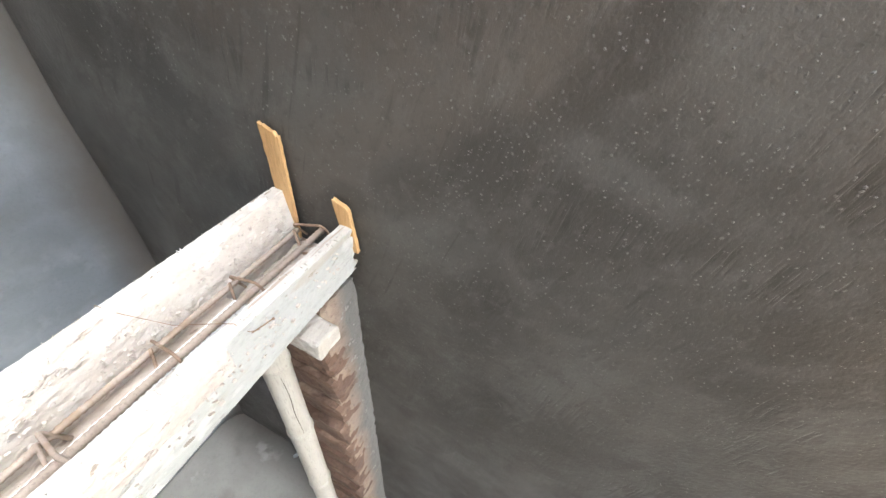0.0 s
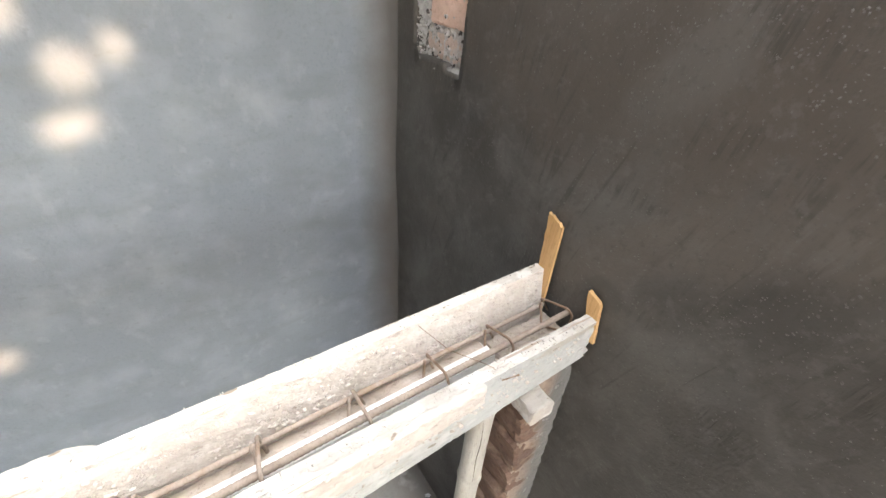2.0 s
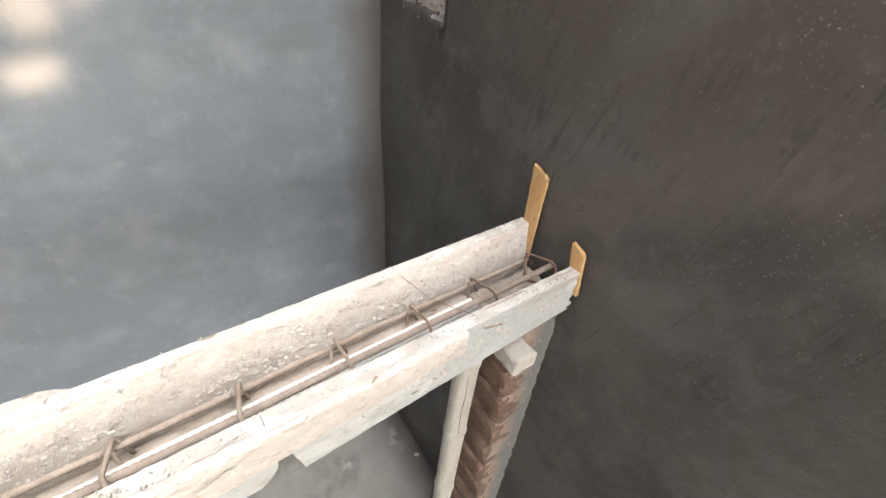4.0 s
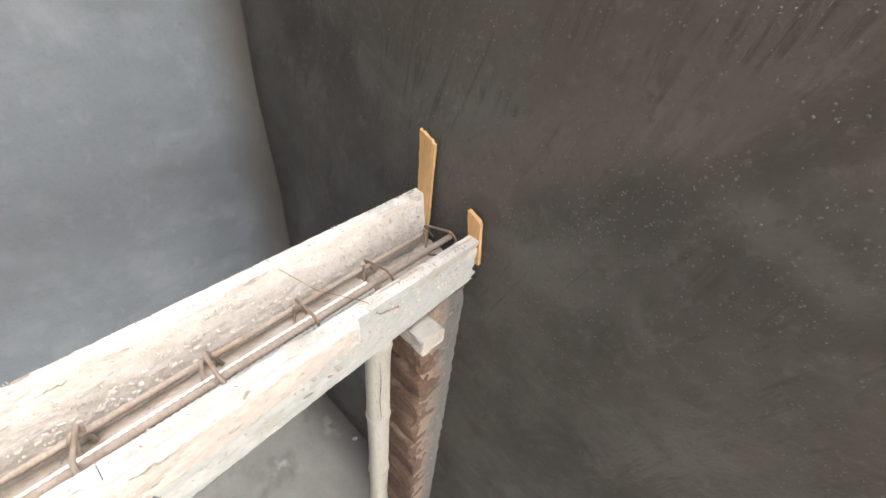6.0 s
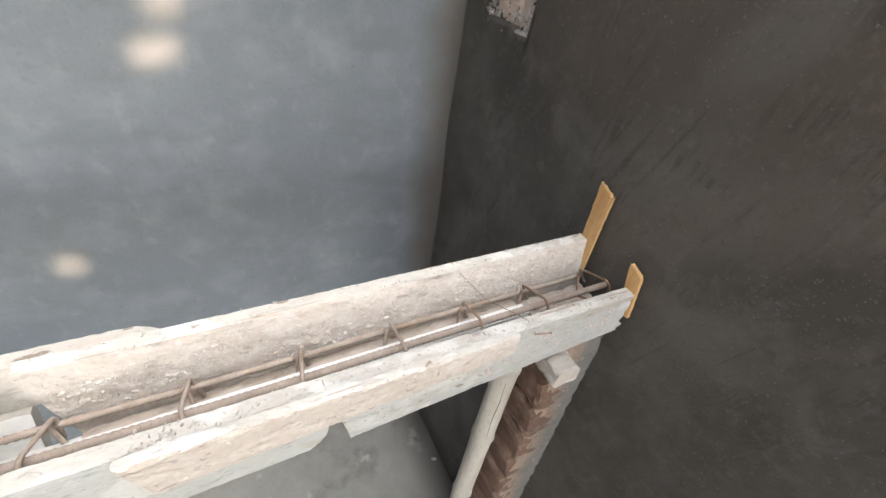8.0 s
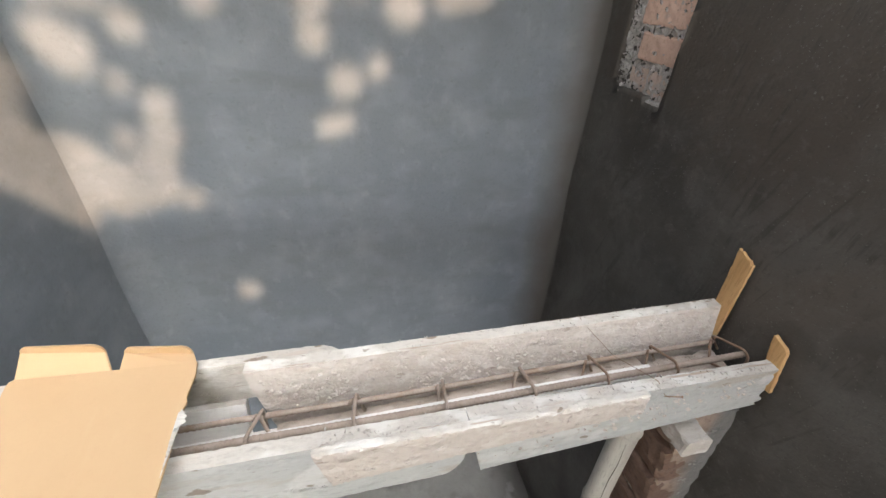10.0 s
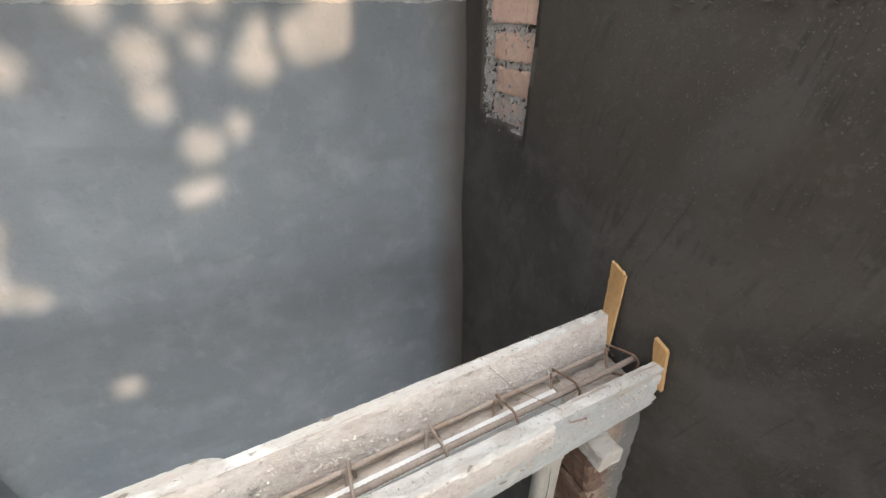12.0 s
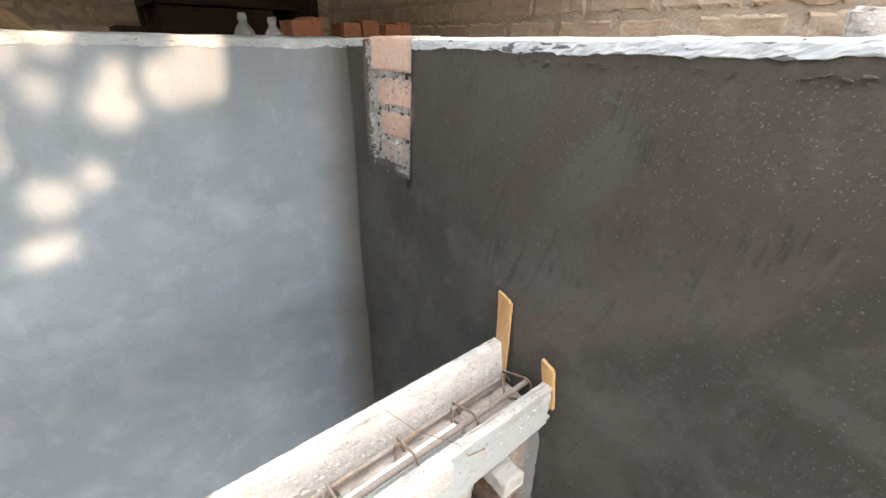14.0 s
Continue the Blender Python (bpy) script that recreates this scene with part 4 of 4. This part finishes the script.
def brick_wall(name, label, origin, along, out, length, height, seed, joint_z, face=M_OLDBRICK, joint=M_OLDJOINT):
    """A wall of single bricks on a mortar core. origin: foot of its face; along: its run; out: the way its face looks."""
    w = thing(name, label, "wall", origin, kind="structure")
    o, a, f = Vector(origin), Vector(along), Vector(out)
    r = random.Random(seed)
    core = grid_box((0, -0.2, 0), (length, -0.004, height), 0.025, 0.004, 30, 2.0)
    bmesh.ops.transform(core, matrix=Matrix.Translation(o) @ Matrix((a, f, Vector((0, 0, 1)))).transposed().to_4x4(), verts=core.verts)
    part("core", core, joint, w)
    shapes = []
    for k in range(5):
        me = mesh_of(grid_box((0.004 + 0.004 * (k % 3), -0.05, 0.004), (0.231 - 0.005 * (k % 2), 0, 0.077), 0.0125, 0.0055, 26, seed + k * 2.2), "brick", face)
        shapes.append(me)
    turn = Matrix((a, f, Vector((0, 0, 1)))).transposed().to_4x4()
    first = -math.floor(joint_z / 0.085) * 0.085 + joint_z
    row, zz = 0, first - 0.085
    while zz < height - 0.05:
        u = -0.12 * (row % 2)
        while u < length:
            if zz >= -0.09:
                ob = new("brick", shapes[r.randrange(5)])
                ob.parent = w
                ob.matrix_parent_inverse = w.matrix_basis.inverted()
                ob.matrix_basis = Matrix.Translation(o + a * (u + r.uniform(-0.006, 0.006)) + f * r.uniform(-0.003, 0.002) + Vector((0, 0, zz + r.uniform(-0.002, 0.002)))) @ turn
            u += 0.238
        zz += 0.085
        row += 1
    return w


brick_wall("wall_yard_north", "old buff-brown brick yard wall behind the pit", (2.2, 1.23, GROUND), (-1, 0, 0), (0, -1, 0), 5.0, 0.95, 3, 0.218)
brick_wall("wall_yard_west", "old brown brick wall in the shade behind the pit", (-2.75, 1.26, GROUND), (0, -1, 0), (1, 0, 0), 3.4, 1.0, 8, 0.2, M_STORE, M_DARKBRICK)
# Unseen wall, added to cut the low light from the east.
solid("wall_yard_east", grid_box((4.6, -3, -0.1), (4.8, 5, 1.1), 0.5), M_DARKBRICK, "plain low wall added out of view to cut low eastern light", "wall", "structure")
# Unseen wall, added to block the southern sky and keep the north wall dark.
south_block = solid("wall_house_south", grid_box((-1.25, YS - 0.5, -0.1), (4.6, YS - 0.3, 4.0), 0.3), M_DARKBRICK, "plain brown wall added out of view to block the southern sky", "wall", "structure")
# Unseen roof, added to shade the store and the top of the west wall.
lean = solid("roof_shed_west", grid_box((-2.74, -2.2, 2.74), (-0.60, 1.2, 2.80), 0.3), M_POST, "plain roof added out of view to shade the store and wall head", "roof", "structure")


# bottles
def bottle(x, y, z, h, rz):
    b = thing("plastic_bottle", "empty clear plastic bottle standing by the pit edge", "bottle", (x, y, z), "bottles at the pit edge")
    prof = [(0.001, 0), (0.031, 0.0), (0.036, 0.008), (0.036, h * 0.25), (0.034, h * 0.29), (0.037, h * 0.34), (0.039, h - 0.098), (0.0385, h - 0.08), (0.036, h - 0.066), (0.031, h - 0.053), (0.024, h - 0.042), (0.017, h - 0.034), (0.0125, h - 0.029), (0.0125, h - 0.016)]
    bm = lathe(prof)
    bmesh.ops.translate(bm, verts=bm.verts, vec=(x, y, z))
    body = part("body", bm, M_PET, b, smooth=True)
    bm = lathe([(0.001, h - 0.02), (0.0135, h - 0.02), (0.0145, h - 0.014), (0.0135, h), (0.001, h)], 14)
    bmesh.ops.translate(bm, verts=bm.verts, vec=(x, y, z))
    part("cap", bm, M_PET, body, "pale screw cap")


bottle(-1.45, 0.302, GROUND, 0.207, 0)
bottle(-1.45, 0.398, GROUND, 0.199, 0)


# spare bricks
def loose_brick(x, y, z, size, rz, tilt=0):
    bm = grid_box((-size[0] / 2, -size[1] / 2, 0), (size[0] / 2, size[1] / 2, size[2]), 0.02, 0.004, 40, x * 9 + y * 5)
    ob = solid("loose_brick", bm, M_REDBRICK, "loose red clay brick standing on end beside the pit", "brick", group="spare bricks")
    ob.matrix_basis = pose(x, y, z, 0, tilt, rz)
    return ob


for k, (x, y, rz) in enumerate(((-1.50, 0.50, 4), (-1.56, 0.575, -6), (-1.50, 0.70, 3), (-1.52, 0.80, -3), (-1.5, 0.885, 2), (-1.54, 0.965, 5))):
    loose_brick(x, y, GROUND, (0.11, 0.078, 0.195 + 0.014 * (k % 2)), rz)
for k, (x, y) in enumerate(((-1.62, 0.2), (-1.66, 0.33))):
    loose_brick(x, y, GROUND + 0.08, (0.14, 0.07, 0.05), 40 + 20 * k, 12)
plinth = solid("stone_slab", grid_box((-1.85, 0.05, GROUND), (-1.55, 0.4, GROUND + 0.08), 0.05, 0.006, 20, 2), M_SOOT, "dark stone slab under two bricks", "slab")

# dark wooden bench behind the bottles
cart = thing("wooden_bench", "dark painted wooden bench standing beyond the pit", "bench", (-2.0, 0.1, GROUND))
part("top", grid_box((-2.2, 0.10, GROUND + 0.24), (-1.76, 0.68, GROUND + 0.29), 0.06, 0.003, 20, 1), M_SOOT, cart)
part("back", grid_box((-2.2, 0.10, GROUND + 0.05), (-2.16, 0.9, GROUND + 0.5), 0.06, 0.003, 20, 2), M_SOOT, cart)
part("drawer_box", grid_box((-2.1, 0.14, GROUND + 0.09), (-1.77, 0.52, GROUND + 0.238), 0.05, 0.003, 20, 5), M_SOOT, cart)
for x, y in ((-1.8, 0.14), (-1.8, 0.64), (-2.1, 0.14), (-2.1, 0.64)):
    part("leg", grid_box((x - 0.025, y - 0.025, GROUND), (x + 0.025, y + 0.025, GROUND + 0.238), 0.05, 0.002, 20, x + y), M_SOOT, cart)
solid("tool_box", grid_box((-1.95, -0.03, GROUND), (-1.7, 0.12, GROUND + 0.165), 0.03, 0.003, 20, 7), M_SOOT, "dark battered wooden box on the terrace", "box")

# cane basket lid leaning
basket = thing("cane_basket", "round woven cane basket lying beyond the wall head", "basket", (-1.6, -0.32, GROUND))
bm = bmesh.new()
for rr, zz in ((0.094, 0.10), (0.088, 0.095), (0.08, 0.098)):
    tube([(-1.6 + 0.02 * math.sin(a), -0.318 + rr * math.cos(a), GROUND + zz + (0.095 + rr * 0.05) * math.sin(a)) for a in [math.pi * k / 24 for k in range(-24, 25)]], 0.006, 7, bm)
part("rim", bm, M_CANE, basket, smooth=True)
bm = bmesh.new()
for k in range(12):
    rr = 0.078 - k * 0.006
    tube([(-1.61 - k * 0.004 + 0.02 * math.sin(a), -0.318 + rr * math.cos(a), GROUND + 0.1 + rr * 1.15 * math.sin(a)) for a in [math.pi * j / 20 for j in range(-20, 21)]], 0.004, 5, bm)
part("weave", bm, M_CANE, basket, smooth=True)

# posts beyond the wall head
for x, y, w, lean_y, mat, lab in ((-1.6, -0.575, 0.024, 0.10, M_POST, "pale weathered wooden post"), (-1.64, -0.455, 0.036, 0.08, M_SOOT, "dark wooden post")):
    p = grid_box((-w, -w, 0), (w, w, 0.648), 0.04, 0.004, 14, x)
    for v in p.verts:
        v.co = Vector((x + v.co.x, y + v.co.y - lean_y * v.co.z, GROUND + v.co.z))
    solid("wooden_post", p, mat, lab, "post", group="shed posts")

# lump of plaster at the yard wall
bm = grid_box((-0.06, 1.1, GROUND), (0.2, 1.235, GROUND + 0.205), 0.008, 0.012, 24, 4.0)
solid("plaster_rubble", bm, M_PINK, "pale lump of plaster rubble at the yard wall", "rubble")

# ---- unseen tree, added so that its crown shades the pit and dapples the sunlight ----
side = TO_SUN.cross(Vector((0, 0, 1))).normalized()
rise = side.cross(TO_SUN).normalized()
MID = Vector((-0.6, -0.2, 1.7)) + TO_SUN * 4.2
tree = thing("tree", "leafy tree added out of view to shade and dapple the pit", "tree", (MID.x, MID.y, -0.1))
# gaps in the crown, each named by the spot on the west or the south wall that it lights, and the spot's radius
WEST_SPOTS = [(-0.663, 1.233, 0.028), (-0.288, 1.897, 0.037), (-0.20, 1.934, 0.023), (-0.345, 1.777, 0.024), (-0.30, 1.788, 0.022), (0.0, 2.125, 0.051), (0.06, 2.14, 0.053), (0.07, 2.20, 0.047), (-0.127, 2.078, 0.042), (-0.105, 2.15, 0.019)]
WEST_SPOTS += [(-0.355, 2.105, 0.039), (-0.36, 2.01, 0.031), (-0.24, 2.115, 0.020), (-0.28, 2.19, 0.027), (-0.20, 2.215, 0.028), (-0.42, 2.20, 0.028), (-0.745, 1.583, 0.025), (-0.757, 1.845, 0.031), (-0.768, 1.765, 0.037), (-0.80, 1.695, 0.039), (-0.775, 2.026, 0.030), (-0.60, 2.095, 0.034)]
WEST_SPOTS += [(-0.915, 1.97, 0.055), (-0.84, 2.10, 0.039), (-0.80, 1.615, 0.035), (-0.86, 1.60, 0.039), (-0.93, 1.585, 0.043), (-0.97, 1.70, 0.047), (-0.93, 2.12, 0.055), (-0.83, 1.90, 0.020)]
WEST_SPOTS += [(-0.90, 1.655, 0.042), (-0.86, 1.76, 0.022)]
SOUTH_SPOTS = [(-0.95, 1.68, 0.08), (-0.88, 1.76, 0.08), (-0.80, 1.84, 0.085), (-0.72, 1.92, 0.085), (-0.9, 1.93, 0.07), (-0.64, 2.0, 0.09), (-1.0, 1.60, 0.06)]


def to_gap(a, b):
    """How far, on the walls, the light past this place of the crown falls from the nearest lit spot."""
    q = MID + side * a + rise * b
    w = q + TO_SUN * ((XW - q.x) / TO_SUN.x)
    v = q + TO_SUN * ((YS - q.y) / TO_SUN.y)
    near = min(math.hypot(w.y - g[0], w.z - g[1]) - g[2] for g in WEST_SPOTS)
    return min(near, min(math.hypot(v.x - g[0], v.z - g[1]) - g[2] for g in SOUTH_SPOTS))


r = random.Random(12)
verts, faces = [], []


def leaf(c, size, ang, tilt):
    o = len(verts)
    for u, w in ((-1, 0), (-0.45, 0.55), (0.4, 0.58), (1, 0), (0.4, -0.58), (-0.45, -0.55)):
        s, t = u * size, w * size
        q = side * (s * math.cos(ang) - t * math.sin(ang)) + rise * (s * math.sin(ang) + t * math.cos(ang)) + TO_SUN * (s * tilt)
        verts.append(c + q)
    faces.append((o, o + 1, o + 2, o + 3, o + 4, o + 5))


def crown_leaves(step, lo, hi, inner, outer, layers, reach=1.0, low=0.07):
    """Leaves on a jittered grid, each shrunk to clear the gaps; only where the distance to a gap lies between inner and outer."""
    n = int(1.25 * reach / step)
    for i in range(-n, n + 1):
        for j in range(-int(n * 1.45), n + 1):
            for lay in range(layers):
                a, b = (i + r.uniform(-0.4, 0.4)) * step, (j + r.uniform(-0.4, 0.4)) * step
                near = 0.74 * to_gap(a, b)
                if not inner < near < outer or b > 0.95 + 0.2 * r.random() or math.hypot((a - 0.05) / (0.95 * reach), (b + low) / (1.22 * reach)) > 1.1 + 0.25 * noise.noise(Vector((a * 2, b * 2, 4.0))) + 0.1 * r.random():
                    continue
                leaf(MID + side * a + rise * b + TO_SUN * r.uniform(-0.2, 0.2), min(r.uniform(lo, hi), near * 0.95), r.uniform(0, 6.3), r.uniform(-0.4, 0.4))


crown_leaves(0.09, 0.08, 0.11, 0.16, 9, 3, 2.0, 0.9)
crown_leaves(0.04, 0.045, 0.06, 0.02, 0.7, 2, 1.3)
crown_leaves(0.011, 0.012, 0.02, 0.004, 0.05, 1)
me = bpy.data.meshes.new("crown")
me.from_pydata([tuple(v) for v in verts], [], faces)
me.materials.append(M_LEAF)
crown = tagged(new("crown", me), kind="stuff")
crown.parent = tree
crown.matrix_parent_inverse = tree.matrix_basis.inverted()
foot = MID - side * 2.4
foot.z = -0.1
fork = MID - side * 1.9 - rise * 0.3
part("trunk", tube([foot, foot.lerp(fork, 0.35) + Vector((0.06, 0, 0)), foot.lerp(fork, 0.7), fork], 0.1, 12, rings=[0.17, 0.13, 0.1, 0.07]), M_BARK, tree)
for q in (MID - side * 0.95 + rise * 0.6, MID - side * 0.95 - rise * 0.9):
    part("limb", tube([fork, fork.lerp(q, 0.5) + Vector((0, 0, 0.1)), q], 0.03, 8, rings=[0.06, 0.04, 0.015]), M_BARK, tree)
